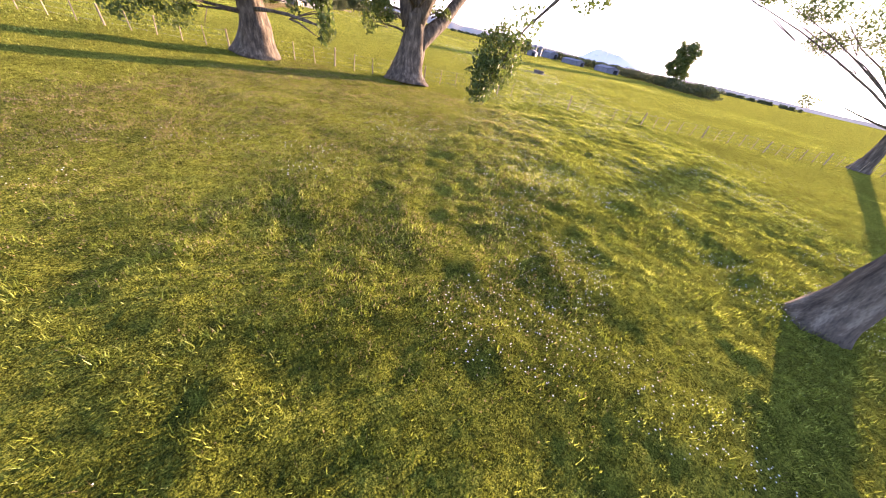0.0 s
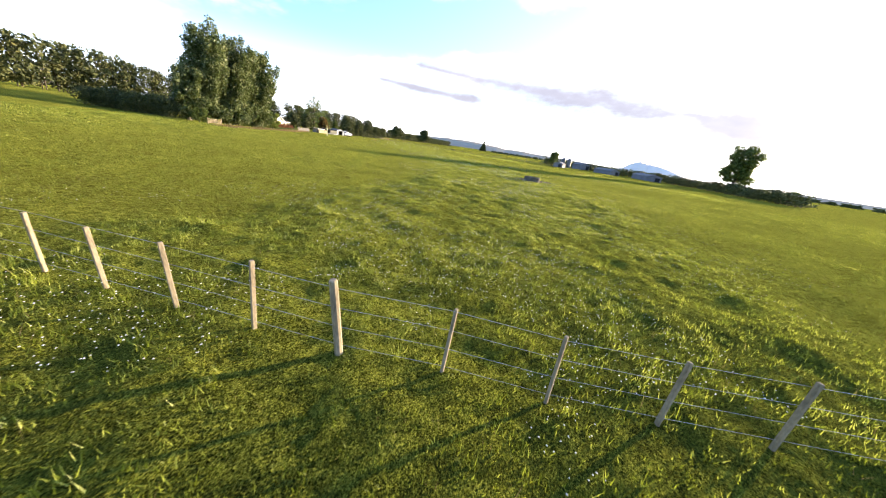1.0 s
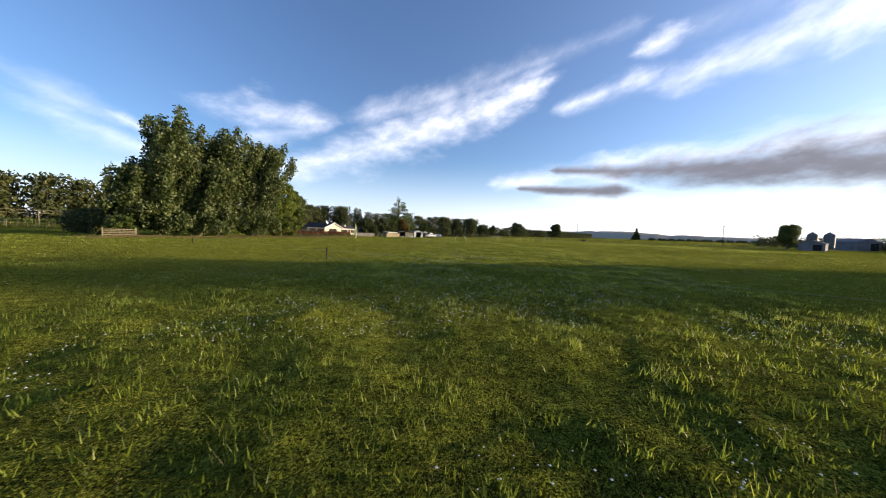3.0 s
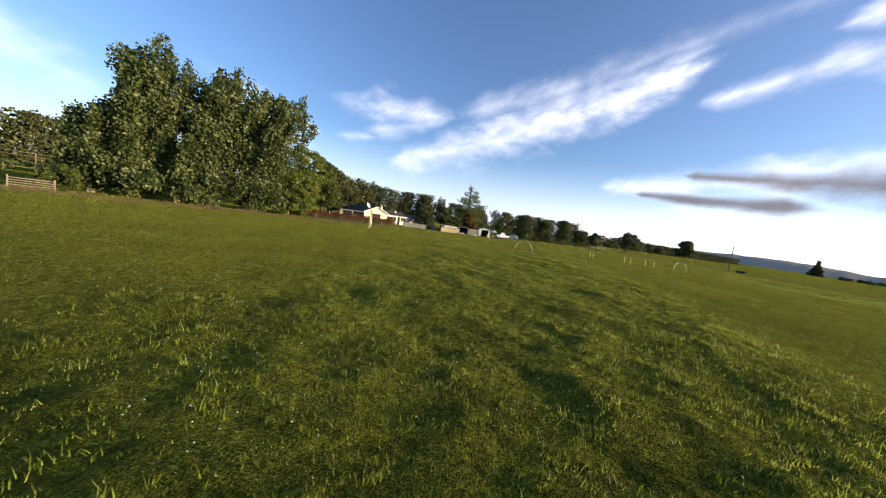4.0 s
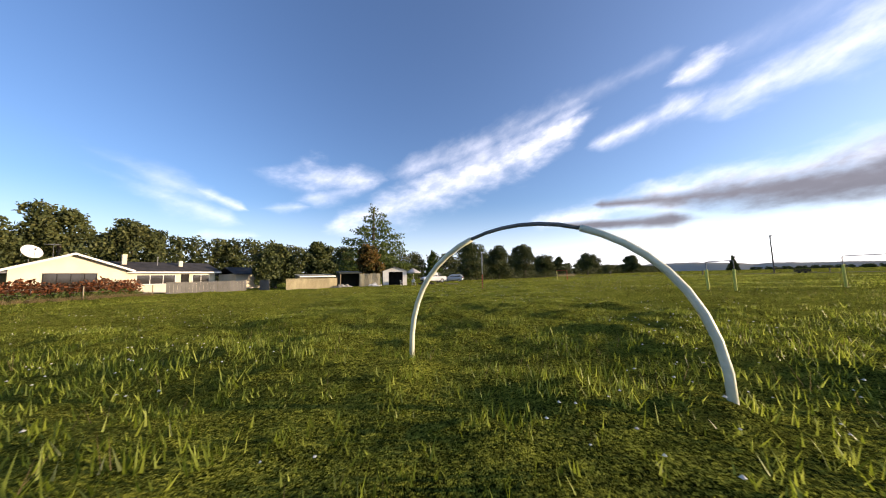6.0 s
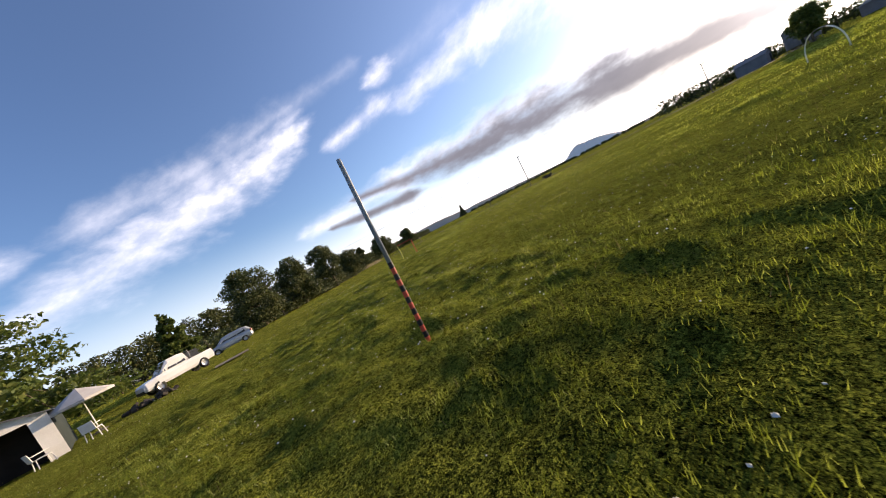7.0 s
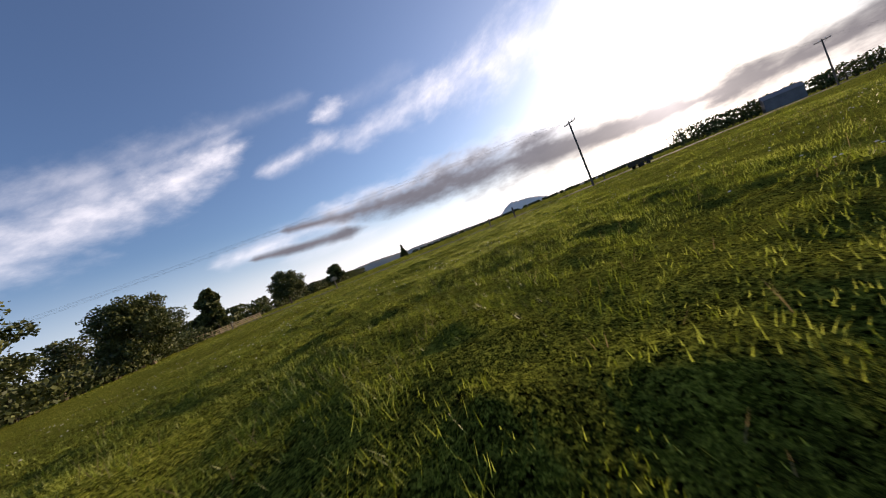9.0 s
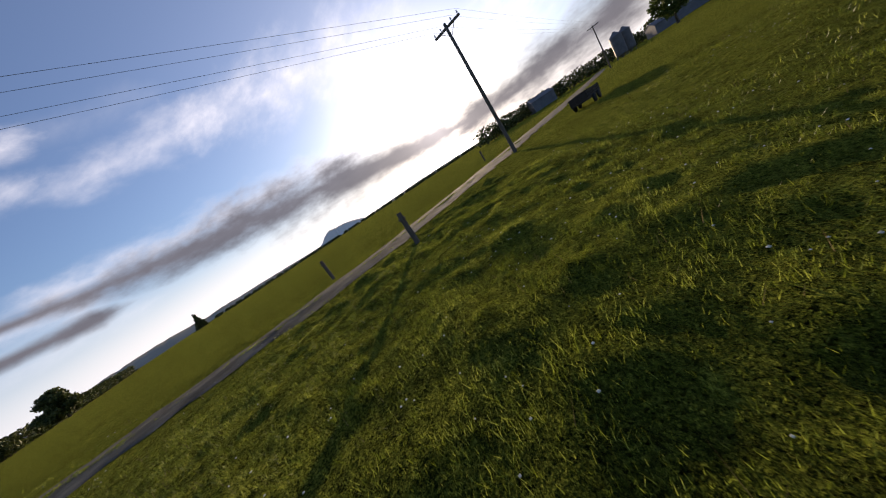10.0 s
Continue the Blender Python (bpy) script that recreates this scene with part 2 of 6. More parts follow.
def pasture(name, colors):
    """Grazed turf: brown thatch, olive and yellow-green growth in patches, tufts and fine blades, with deep relief; the
    near-black low tones also stand for shade between blades.
    """
    m = bpy.data.materials.new(name)
    m.use_nodes = True
    nt = m.node_tree
    bs = nt.nodes["Principled BSDF"]
    tc = nt.nodes.new("ShaderNodeTexCoord")

    def speck(scale, detail, rough=0.6):
        n = nt.nodes.new("ShaderNodeTexNoise")
        n.inputs["Scale"].default_value, n.inputs["Detail"].default_value, n.inputs["Roughness"].default_value = scale, detail, rough
        nt.links.new(tc.outputs["Object"], n.inputs["Vector"])
        return n.outputs[0]

    def total(terms):
        out = None
        for s, w in terms:
            n = nt.nodes.new("ShaderNodeMath")
            n.operation = "MULTIPLY_ADD"
            nt.links.new(s, n.inputs[0])
            n.inputs[1].default_value = w
            if out is None:
                n.inputs[2].default_value = 0.0
            else:
                nt.links.new(out, n.inputs[2])
            out = n.outputs[0]
        return out
    def straws(turn, seed):
        """Short straight marks like blades that lie one way."""
        mp = nt.nodes.new("ShaderNodeMapping")
        mp.inputs["Rotation"].default_value = (0.0, 0.0, radians(turn))
        mp.inputs["Location"].default_value = (seed, seed * 0.7, 0.0)
        mp.inputs["Scale"].default_value = (66.0, 40.0, 40.0)
        nt.links.new(tc.outputs["Object"], mp.inputs["Vector"])
        n = nt.nodes.new("ShaderNodeTexNoise")
        n.inputs["Scale"].default_value, n.inputs["Detail"].default_value, n.inputs["Roughness"].default_value, n.inputs["Distortion"].default_value = 1.0, 3.0, 0.65, 0.9
        nt.links.new(mp.outputs[0], n.inputs["Vector"])
        return n.outputs[0]

    def larger(p, q):
        n = nt.nodes.new("ShaderNodeMath")
        n.operation = "MAXIMUM"
        nt.links.new(p, n.inputs[0])
        nt.links.new(q, n.inputs[1])
        return n.outputs[0]
    def leaves(scale, seed):
        """Cells like single leaves, each with a tone and a tilt of its own."""
        mp = nt.nodes.new("ShaderNodeMapping")
        mp.inputs["Location"].default_value = (seed, seed * 0.7, 0.0)
        nt.links.new(tc.outputs["Object"], mp.inputs["Vector"])
        n = nt.nodes.new("ShaderNodeTexVoronoi")
        n.inputs["Scale"].default_value = scale
        nt.links.new(mp.outputs[0], n.inputs["Vector"])
        return n.outputs["Color"]

    def vector(op, p, q):
        n = nt.nodes.new("ShaderNodeVectorMath")
        n.operation = op
        for v, socket in ((p, n.inputs[0]), (q, n.inputs["Scale"] if op == "SCALE" else n.inputs[1])):
            if isinstance(v, (int, float, tuple)):
                socket.default_value = v
            else:
                nt.links.new(v, socket)
        return n.outputs[0]

    small, middle, large = leaves(130.0, 3.0), leaves(46.0, 9.0), leaves(9.0, 5.0)
    wide, tuft, fine = speck(0.22, 4.0), speck(3.6, 4.0, 0.65), larger(straws(24, 3.0), straws(-41, 7.0))
    tone = total([(wide, 0.24), (tuft, 0.42), (fine, 0.36), (small, 0.22), (middle, 0.16)])
    cr = nt.nodes.new("ShaderNodeValToRGB")
    el = cr.color_ramp.elements
    el.new(0.5), el.new(0.5)
    for e, p, c in zip(el, (0.48, 0.64, 0.76, 0.90), colors):
        e.position, e.color = p, (*c, 1)
    nt.links.new(tone, cr.inputs[0])
    nt.links.new(cr.outputs[0], bs.inputs["Base Color"])
    bs.inputs["Roughness"].default_value, bs.inputs["Specular IOR Level"].default_value = 1.0, 0.0
    bs.inputs["Sheen Weight"].default_value, bs.inputs["Sheen Roughness"].default_value = 0.6, 0.3
    bs.inputs["Sheen Tint"].default_value = (0.40, 0.42, 0.07, 1)
    bp = nt.nodes.new("ShaderNodeBump")
    bp.inputs["Strength"].default_value, bp.inputs["Distance"].default_value = 1.0, 0.10
    nt.links.new(total([(tuft, 0.5), (fine, 0.3)]), bp.inputs["Height"])
    tilt = vector("ADD", vector("ADD", vector("SCALE", small, 1.5), vector("SCALE", middle, 1.1)), vector("SCALE", large, 0.5))
    tilt = vector("SUBTRACT", tilt, (1.55, 1.55, 1.55))
    nt.links.new(vector("NORMALIZE", vector("ADD", bp.outputs[0], tilt), (0.0, 0.0, 0.0)), bs.inputs["Normal"])
    return m


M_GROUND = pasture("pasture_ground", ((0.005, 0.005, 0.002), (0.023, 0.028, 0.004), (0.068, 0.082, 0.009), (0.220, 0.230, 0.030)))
M_GRASS = material("grass_blades", [(0.044, 0.068, 0.006), (0.190, 0.236, 0.018), (0.430, 0.470, 0.078)], 0.45, 0.5, 5.0, 0.0, 3.4, island=0.4, thin=0.5, spec=0.3)
M_DRYGRASS = material("dry_grass", [(0.16, 0.12, 0.05), (0.28, 0.21, 0.09)], 0.8, 0.4, 5.0, 0.0, 3.0, island=0.5, thin=0.4)
M_FLOWER = material("clover_flowers", [(0.66, 0.64, 0.54), (0.82, 0.80, 0.72)], 0.7, 2.0, bump=0.0, island=0.4, thin=0.25)
M_GRAVEL = material("gravel", [(0.045, 0.039, 0.028), (0.105, 0.092, 0.066), (0.18, 0.160, 0.118)], 0.95, 1.2, 9.0, 1.0, 24.0, spec=0.1)
M_SOIL = material("bare_soil", [(0.030, 0.027, 0.010), (0.075, 0.066, 0.024)], 0.95, 1.5, 8.0, 1.0, 20.0, spec=0.1)
M_BARK = material("bark", [(0.030, 0.025, 0.019), (0.105, 0.085, 0.060), (0.24, 0.20, 0.14)], 0.95, 2.6, 10.0, 2.5, 16.0, stretch=(1.8, 1.8, 0.45), spec=0.1)
M_BARK_PALE = material("poplar_bark", [(0.16, 0.13, 0.09), (0.34, 0.29, 0.20)], 0.95, 2.0, 8.0, 1.2, 12.0, stretch=(1.5, 1.5, 0.4), spec=0.1)
M_LEAF_OAK = material("willow_leaves", [(0.045, 0.070, 0.014), (0.09, 0.13, 0.024), (0.17, 0.19, 0.045)], 0.55, 0.8, 4.0, 0.0, 2.0, island=0.35, thin=0.45)
M_LEAF_POP = material("poplar_leaves", [(0.030, 0.050, 0.011), (0.080, 0.110, 0.026), (0.230, 0.260, 0.110)], 0.45, 0.5, 4.0, 0.0, 2.0, island=0.4, thin=0.34)
M_LEAF_DARK = material("dark_leaves", [(0.028, 0.040, 0.012), (0.064, 0.082, 0.022), (0.135, 0.145, 0.040)], 0.6, 0.5, 4.0, 0.0, 2.0, island=0.35, thin=0.18)
M_LEAF_PINE = material("pine_needles", [(0.028, 0.040, 0.013), (0.062, 0.076, 0.020), (0.120, 0.120, 0.036)], 0.7, 0.3, 4.0, 0.0, 2.0, island=0.35, thin=0.12)
M_LEAF_LIME = material("bright_leaves", [(0.075, 0.11, 0.016), (0.15, 0.20, 0.030), (0.26, 0.28, 0.055)], 0.55, 0.5, 4.0, 0.0, 2.0, island=0.35, thin=0.4)
M_LEAF_AUTUMN = material("turning_leaves", [(0.06, 0.065, 0.014), (0.14, 0.10, 0.024), (0.24, 0.13, 0.03)], 0.6, 0.5, 4.0, 0.0, 2.0, island=0.6, thin=0.35)
M_LEAF_RED = material("red_hedge_leaves", [(0.06, 0.035, 0.016), (0.15, 0.055, 0.022), (0.24, 0.085, 0.03)], 0.65, 0.7, 4.0, 0.0, 2.0, island=0.6, thin=0.3)
M_POST = material("weathered_post", [(0.15, 0.12, 0.08), (0.28, 0.23, 0.15), (0.40, 0.33, 0.22)], 0.9, 5.0, 7.0, 0.6, 40.0, stretch=(1, 1, 0.3), spec=0.1)
M_POSTDARK = material("tarred_post", [(0.035, 0.028, 0.022), (0.09, 0.075, 0.06)], 0.9, 5.0, 7.0, 0.6, 40.0, stretch=(1, 1, 0.3), spec=0.1)
M_WIRE = material("galvanised_wire", [(0.25, 0.25, 0.25), (0.4, 0.4, 0.4)], 0.5, 5.0, bump=0.0, metal=0.8)
M_CONCRETE = material("concrete", [(0.045, 0.040, 0.030), (0.10, 0.09, 0.07), (0.17, 0.155, 0.125)], 0.9, 2.5, 9.0, 0.5, 30.0, spec=0.15)
M_WATER = material("trough_water", [(0.012, 0.014, 0.012), (0.02, 0.022, 0.018)], 0.03, 2.0, bump=0.02, spec=0.6)
M_CREAM = material("cream_plaster", [(0.58, 0.51, 0.37), (0.72, 0.65, 0.49)], 0.85, 0.8, 7.0, 0.2, 22.0, spec=0.15)
M_WHITE = material("white_paint", [(0.62, 0.60, 0.56), (0.80, 0.78, 0.73)], 0.55, 1.4, 6.0, 0.1, 20.0)
M_ROOF = material("dark_roof_tiles", [(0.036, 0.033, 0.030), (0.075, 0.069, 0.062)], 0.8, 1.2, 8.0, 0.6, 18.0, spec=0.2)
M_WINDOW = glass("window_glass", (0.03, 0.028, 0.026))
M_GREYFENCE = material("grey_fence_boards", [(0.12, 0.115, 0.105), (0.21, 0.20, 0.18)], 0.9, 1.5, 7.0, 0.4, 26.0, stretch=(1, 1, 0.4), spec=0.1)
M_WOODFENCE = material("wooden_fence_boards", [(0.22, 0.185, 0.115), (0.40, 0.345, 0.21)], 0.9, 1.5, 7.0, 0.4, 26.0, stretch=(1, 1, 0.3), spec=0.1)
M_IRON = material("corrugated_iron", [(0.30, 0.27, 0.18), (0.46, 0.42, 0.29)], 0.6, 1.0, 7.0, 0.2, 18.0, metal=0.15)
M_SHEDGREEN = material("dark_green_cladding", [(0.018, 0.026, 0.024), (0.040, 0.050, 0.045)], 0.7, 1.2, 6.0, 0.2, 18.0)
M_DARK = material("dark_interior", [(0.010, 0.009, 0.008), (0.028, 0.025, 0.022)], 0.9, 1.5, bump=0.1)
M_TYRE = material("tyre_rubber", [(0.012, 0.012, 0.012), (0.03, 0.03, 0.03)], 0.85, 5.0, bump=0.2)
M_RIM = material("wheel_rim", [(0.35, 0.35, 0.35), (0.55, 0.55, 0.55)], 0.35, 5.0, bump=0.0, metal=0.8)
M_CARWHITE = material("white_car_paint", [(0.66, 0.66, 0.65), (0.78, 0.78, 0.77)], 0.25, 0.8, bump=0.0, spec=0.5)
M_CARSILVER = material("silver_car_paint", [(0.42, 0.44, 0.46), (0.55, 0.57, 0.59)], 0.28, 0.8, bump=0.0, metal=0.35, spec=0.5)
M_LAMP_RED = material("rear_lamp", [(0.25, 0.012, 0.01), (0.35, 0.02, 0.015)], 0.25, 1.0, bump=0.0)
M_LAMP_CLEAR = material("head_lamp", [(0.55, 0.55, 0.55), (0.7, 0.7, 0.7)], 0.15, 1.0, bump=0.0)
M_NOODLE_Y = material("yellow_foam", [(0.52, 0.52, 0.10), (0.68, 0.68, 0.17)], 0.75, 6.0, 6.0, 0.35, 60.0, thin=0.12)
M_NOODLE_R = material("red_foam", [(0.40, 0.045, 0.030), (0.56, 0.085, 0.055)], 0.75, 6.0, 6.0, 0.35, 60.0, thin=0.1)
M_PIPE = material("grey_pipe", [(0.10, 0.105, 0.11), (0.17, 0.175, 0.18)], 0.45, 4.0, bump=0.05)
M_PIPEBLUE = material("blue_grey_pole", [(0.19, 0.23, 0.27), (0.30, 0.34, 0.38)], 0.45, 4.0, bump=0.05)
M_BLACK = material("black_tape", [(0.010, 0.010, 0.011), (0.025, 0.025, 0.026)], 0.5, 5.0, bump=0.05)
M_REDTAPE = material("red_tape", [(0.42, 0.05, 0.03), (0.58, 0.09, 0.05)], 0.5, 5.0, bump=0.05)
M_HOOP = material("pale_hoop", [(0.62, 0.62, 0.46), (0.76, 0.75, 0.58)], 0.5, 4.0, bump=0.05)
M_FLAGCLOTH = material("yellow_green_cloth", [(0.52, 0.58, 0.20), (0.68, 0.72, 0.32)], 0.8, 2.0, 5.0, 0.2, 30.0, thin=0.35)
M_FLAGWHITE = material("white_cloth", [(0.66, 0.68, 0.60), (0.78, 0.79, 0.72)], 0.8, 2.0, 5.0, 0.2, 30.0, thin=0.35)
M_POLEWOOD = material("power_pole_wood", [(0.085, 0.072, 0.058), (0.17, 0.15, 0.125)], 0.9, 3.0, 8.0, 0.5, 30.0, stretch=(1, 1, 0.2), spec=0.1)
M_SILO = material("galvanised_silo", [(0.10, 0.103, 0.108), (0.17, 0.172, 0.18)], 0.5, 0.8, 6.0, 0.2, 12.0, spec=0.15)
M_SHEDBLUE = material("grey_farm_shed", [(0.12, 0.122, 0.13), (0.19, 0.192, 0.20)], 0.8, 0.6, 6.0, 0.2, 12.0, spec=0.1)
M_TANK = material("dark_timber", [(0.022, 0.018, 0.015), (0.055, 0.046, 0.038)], 0.85, 3.0, 7.0, 0.4, 24.0)
M_HILL = material("distant_hills", [(0.32, 0.29, 0.23), (0.39, 0.36, 0.29)], 1.0, 0.004, 6.0, 0.0, 0.02, spec=0.0)
# the mountain's very pale colour holds the haze in front of it
M_MOUNT = material("far_mountain", [(0.74, 0.67, 0.57), (0.82, 0.75, 0.65)], 1.0, 0.003, 6.0, 0.0, 0.02, spec=0.0)
M_CANVAS = material("canvas", [(0.46, 0.44, 0.43), (0.62, 0.60, 0.57)], 0.85, 2.0, 6.0, 0.2, 30.0, thin=0.2)
M_RUBBLE = material("rubble", [(0.30, 0.28, 0.25), (0.55, 0.52, 0.47)], 0.9, 3.0, bump=0.4, island=0.5)

# ---- mesh helpers ----


class Shape:
    """Collects vertices and faces of one mesh."""

    def __init__(self):
        self.v, self.f = [], []

    def add(self, verts, faces):
        o = len(self.v)
        self.v += [tuple(p) for p in verts]
        self.f += [tuple(i + o for i in f) for f in faces]
        return self

    def box(self, x0, y0, z0, x1, y1, z1, c=0.0, m=None):
        """A box, its edges cut off by c."""
        c = min(c, (x1 - x0) * 0.45, (y1 - y0) * 0.45, (z1 - z0) * 0.45)
        if c <= 0:
            vs = [(x, y, z) for x in (x0, x1) for y in (y0, y1) for z in (z0, z1)]
            fs = [(0, 1, 3, 2), (4, 6, 7, 5), (0, 4, 5, 1), (2, 3, 7, 6), (0, 2, 6, 4), (1, 5, 7, 3)]
        else:
            bm = bmesh.new()
            bmesh.ops.create_cube(bm, size=1.0)
            for v in bm.verts:
                v.co = Vector((x0 if v.co.x < 0 else x1, y0 if v.co.y < 0 else y1, z0 if v.co.z < 0 else z1))
            bmesh.ops.bevel(bm, geom=list(bm.edges), offset=c, segments=1, affect="EDGES")
            bm.verts.index_update()
            vs = [v.co.copy() for v in bm.verts]
            fs = [[v.index for v in f.verts] for f in bm.faces]
            bm.free()
        if m is not None:
            vs = [m @ Vector(p) for p in vs]
        return self.add(vs, fs)

    def tube(self, pts, radii, sides=8, cap=True, rough=0.0):
        """A tube along points, with a radius at each."""
        pts = [Vector(p) for p in pts]
        rings, n = [], len(pts)
        vs, fs = [], []
        ref = Vector((0.31, 0.95, 0.05))
        for i, p in enumerate(pts):
            d = (pts[min(i + 1, n - 1)] - pts[max(i - 1, 0)]).normalized()
            a = d.cross(ref)
            if a.length < 0.1:
                a = d.cross(Vector((1, 0, 0)))
            a.normalize()
            b = d.cross(a)
            r = radii[i] if isinstance(radii, (list, tuple)) else radii
            for k in range(sides):
                t = 2 * math.pi * k / sides
                q = p + (a * math.cos(t) + b * math.sin(t)) * r
                if rough:
                    q = p + (q - p) * (1 + rough * noise.noise(q * (1.3 / max(r, 0.08)) * 0.55) + rough * 0.7 * math.sin(t * 5 + p.z * 0.8))
                vs.append(q)
        for i in range(n - 1):
            for k in range(sides):
                fs.append((i * sides + k, i * sides + (k + 1) % sides, (i + 1) * sides + (k + 1) % sides, (i + 1) * sides + k))
        if cap:
            fs.append(tuple(range(sides))[::-1])
            fs.append(tuple((n - 1) * sides + k for k in range(sides)))
        return self.add(vs, fs)

    def lathe(self, profile, sides=24, m=None):
        """A turned body from (radius, height) pairs."""
        vs, fs = [], []
        for r, z in profile:
            for k in range(sides):
                t = 2 * math.pi * k / sides
                vs.append(Vector((r * math.cos(t), r * math.sin(t), z)))
        for i in range(len(profile) - 1):
            for k in range(sides):
                fs.append((i * sides + k, i * sides + (k + 1) % sides, (i + 1) * sides + (k + 1) % sides, (i + 1) * sides + k))
        if m is not None:
            vs = [m @ p for p in vs]
        return self.add(vs, fs)

    def prism(self, outline, y0, y1, m=None):
        """An outline in x and z, drawn out along y."""
        n = len(outline)
        vs = [Vector((x, y, z)) for y in (y0, y1) for x, z in outline]
        fs = [tuple(range(n)), tuple(range(n, 2 * n))[::-1]] + [(i, i + n, (i + 1) % n + n, (i + 1) % n) for i in range(n)]
        if m is not None:
            vs = [m @ p for p in vs]
        return self.add(vs, fs)

    def mesh(self, name, smooth=False):
        me = bpy.data.meshes.new(name)
        me.from_pydata(self.v, [], self.f)
        bm = bmesh.new()
        bm.from_mesh(me)
        bmesh.ops.recalc_face_normals(bm, faces=bm.faces)
        bm.to_mesh(me)
        bm.free()
        if smooth:
            me.shade_smooth()
        return me


def array_mesh(name, verts, faces):
    """A mesh from numpy arrays; faces all have the same number of corners."""
    me = bpy.data.meshes.new(name)
    k = faces.shape[1]
    me.vertices.add(len(verts))
    me.vertices.foreach_set("co", np.ascontiguousarray(verts, dtype=np.float32).ravel())
    me.loops.add(faces.size)
    me.loops.foreach_set("vertex_index", np.ascontiguousarray(faces, dtype=np.int32).ravel())
    me.polygons.add(len(faces))
    me.polygons.foreach_set("loop_start", np.arange(0, faces.size, k, dtype=np.int32))
    me.update(calc_edges=True)
    me.validate()
    return me


def part(name, data, mat, parent=None, label="", smooth=False):
    """Links a mesh as one object, under a thing or a part where one is given."""
    me = data.mesh(name, smooth) if isinstance(data, Shape) else data
    me.materials.clear()
    me.materials.append(mat)
    ob = new(name, me)
    if parent is not None:
        ob.parent = parent
    if label:
        ob["label"] = label
    return ob


def thing(name, label, category, m=None, group="", kind=""):
    """An Empty at the base of a thing, to hold its parts."""
    ob = new(name)
    ob.empty_display_size = 0.2
    if m is not None:
        ob.matrix_basis = m
    return tagged(ob, label, category, group, kind)


def vnoise(x, y, seed=0):
    """Smooth noise from -1 to 1 over arrays of places."""
    def h(i, j):
        s = np.sin(i * 127.1 + j * 311.7 + seed * 74.7) * 43758.5453
        return (s - np.floor(s)) * 2 - 1
    xi, yi = np.floor(x), np.floor(y)
    fx, fy = x - xi, y - yi
    fx, fy = fx * fx * (3 - 2 * fx), fy * fy * (3 - 2 * fy)
    return (h(xi, yi) * (1 - fx) + h(xi + 1, yi) * fx) * (1 - fy) + (h(xi, yi + 1) * (1 - fx) + h(xi + 1, yi + 1) * fx) * fy


def off_line(x, y, pts):
    """The distance of places from a line of points in the plan."""
    best = np.full(np.shape(x), 1e9)
    for (ax, ay), (bx, by) in zip(pts[:-1], pts[1:]):
        dx, dy = bx - ax, by - ay
        t = np.clip(((x - ax) * dx + (y - ay) * dy) / (dx * dx + dy * dy), 0, 1)
        best = np.minimum(best, np.hypot(x - ax - t * dx, y - ay - t * dy))
    return best


ROAD = [(-30, 128), (-14, 96), (-3, 75), (6, 60), (14, 51.0), (22, 45.2), (30, 40.4), (38, 38.2), (48, 36.2), (64, 33.4), (90, 29.5), (112, 27.0), (135, 25)]
RUN = [(-10, -203), (3, -194), (13, -178), (23, -151), (27.5, -125), (25.5, -100), (19, -78), (4.6, -49), (-1.3, -35.6), (-4.7, -25.5), (-2.5, -14), (1, -3), (7.5, 11), (13, 22), (21, 31), (30, 37)]
TROUGH = (31.3, -136.0)
SOIL = (32.2, -134.8)


def lie(x, y):
    """The height of the ground."""
    x, y = np.asarray(x, float), np.asarray(y, float)
    z = 0.05 * vnoise(x / 2.3, y / 2.3, 1) + 0.055 * vnoise(x / 1.15, y / 1.15, 2) + 0.10 * vnoise(x / 9.0, y / 9.0, 3) - 0.03
    flat = np.clip((off_line(x, y, ROAD) - 1.6) / 2.0, 0, 1) * np.clip((np.hypot(x - SOIL[0], y - SOIL[1]) - 2.8) / 1.2, 0, 1)
    far = np.clip(1 - (np.hypot(x, y + 60) - 250) / 150, 0, 1)
    return z * flat * far


def sward(x, y):
    """The height of the grazed turf over the ground: tufts and hollows."""
    s = 0.040 * vnoise(x / 0.42, y / 0.42, 8) + 0.026 * vnoise(x / 1.1, y / 1.1, 9) + 0.16 * np.clip(vnoise(x / 0.5, y / 0.5, 77) - 0.40, 0.0, 0.4)
    return np.clip(s + 0.04, 0.0, 0.18)


def bare(x, y):
    """How far a place lies from the middle of the trampled soil, by its ragged rim."""
    return np.hypot((x - SOIL[0]) / 1.25, y - SOIL[1]) + 0.45 * vnoise(x / 0.9, y / 0.9, 31) + 0.2 * vnoise(x / 0.35, y / 0.35, 32)


def at(x, y, up=0.0):
    return float(lie(x, y)) + up

# ---- ground ----


def spread(lo, hi, step, reach):
    """Grid lines: even between lo and hi, then ever wider out to reach."""
    mid = list(np.arange(lo, hi + step * 0.5, step))
    out, s, v = [], step, hi
    while v < reach:
        s *= 1.16
        v += s
        out.append(min(v, reach))
    neg, s, v = [], step, lo
    while v > -reach:
        s *= 1.16
        v -= s
        neg.append(max(v, -reach))
    return np.array(neg[::-1] + mid + out)


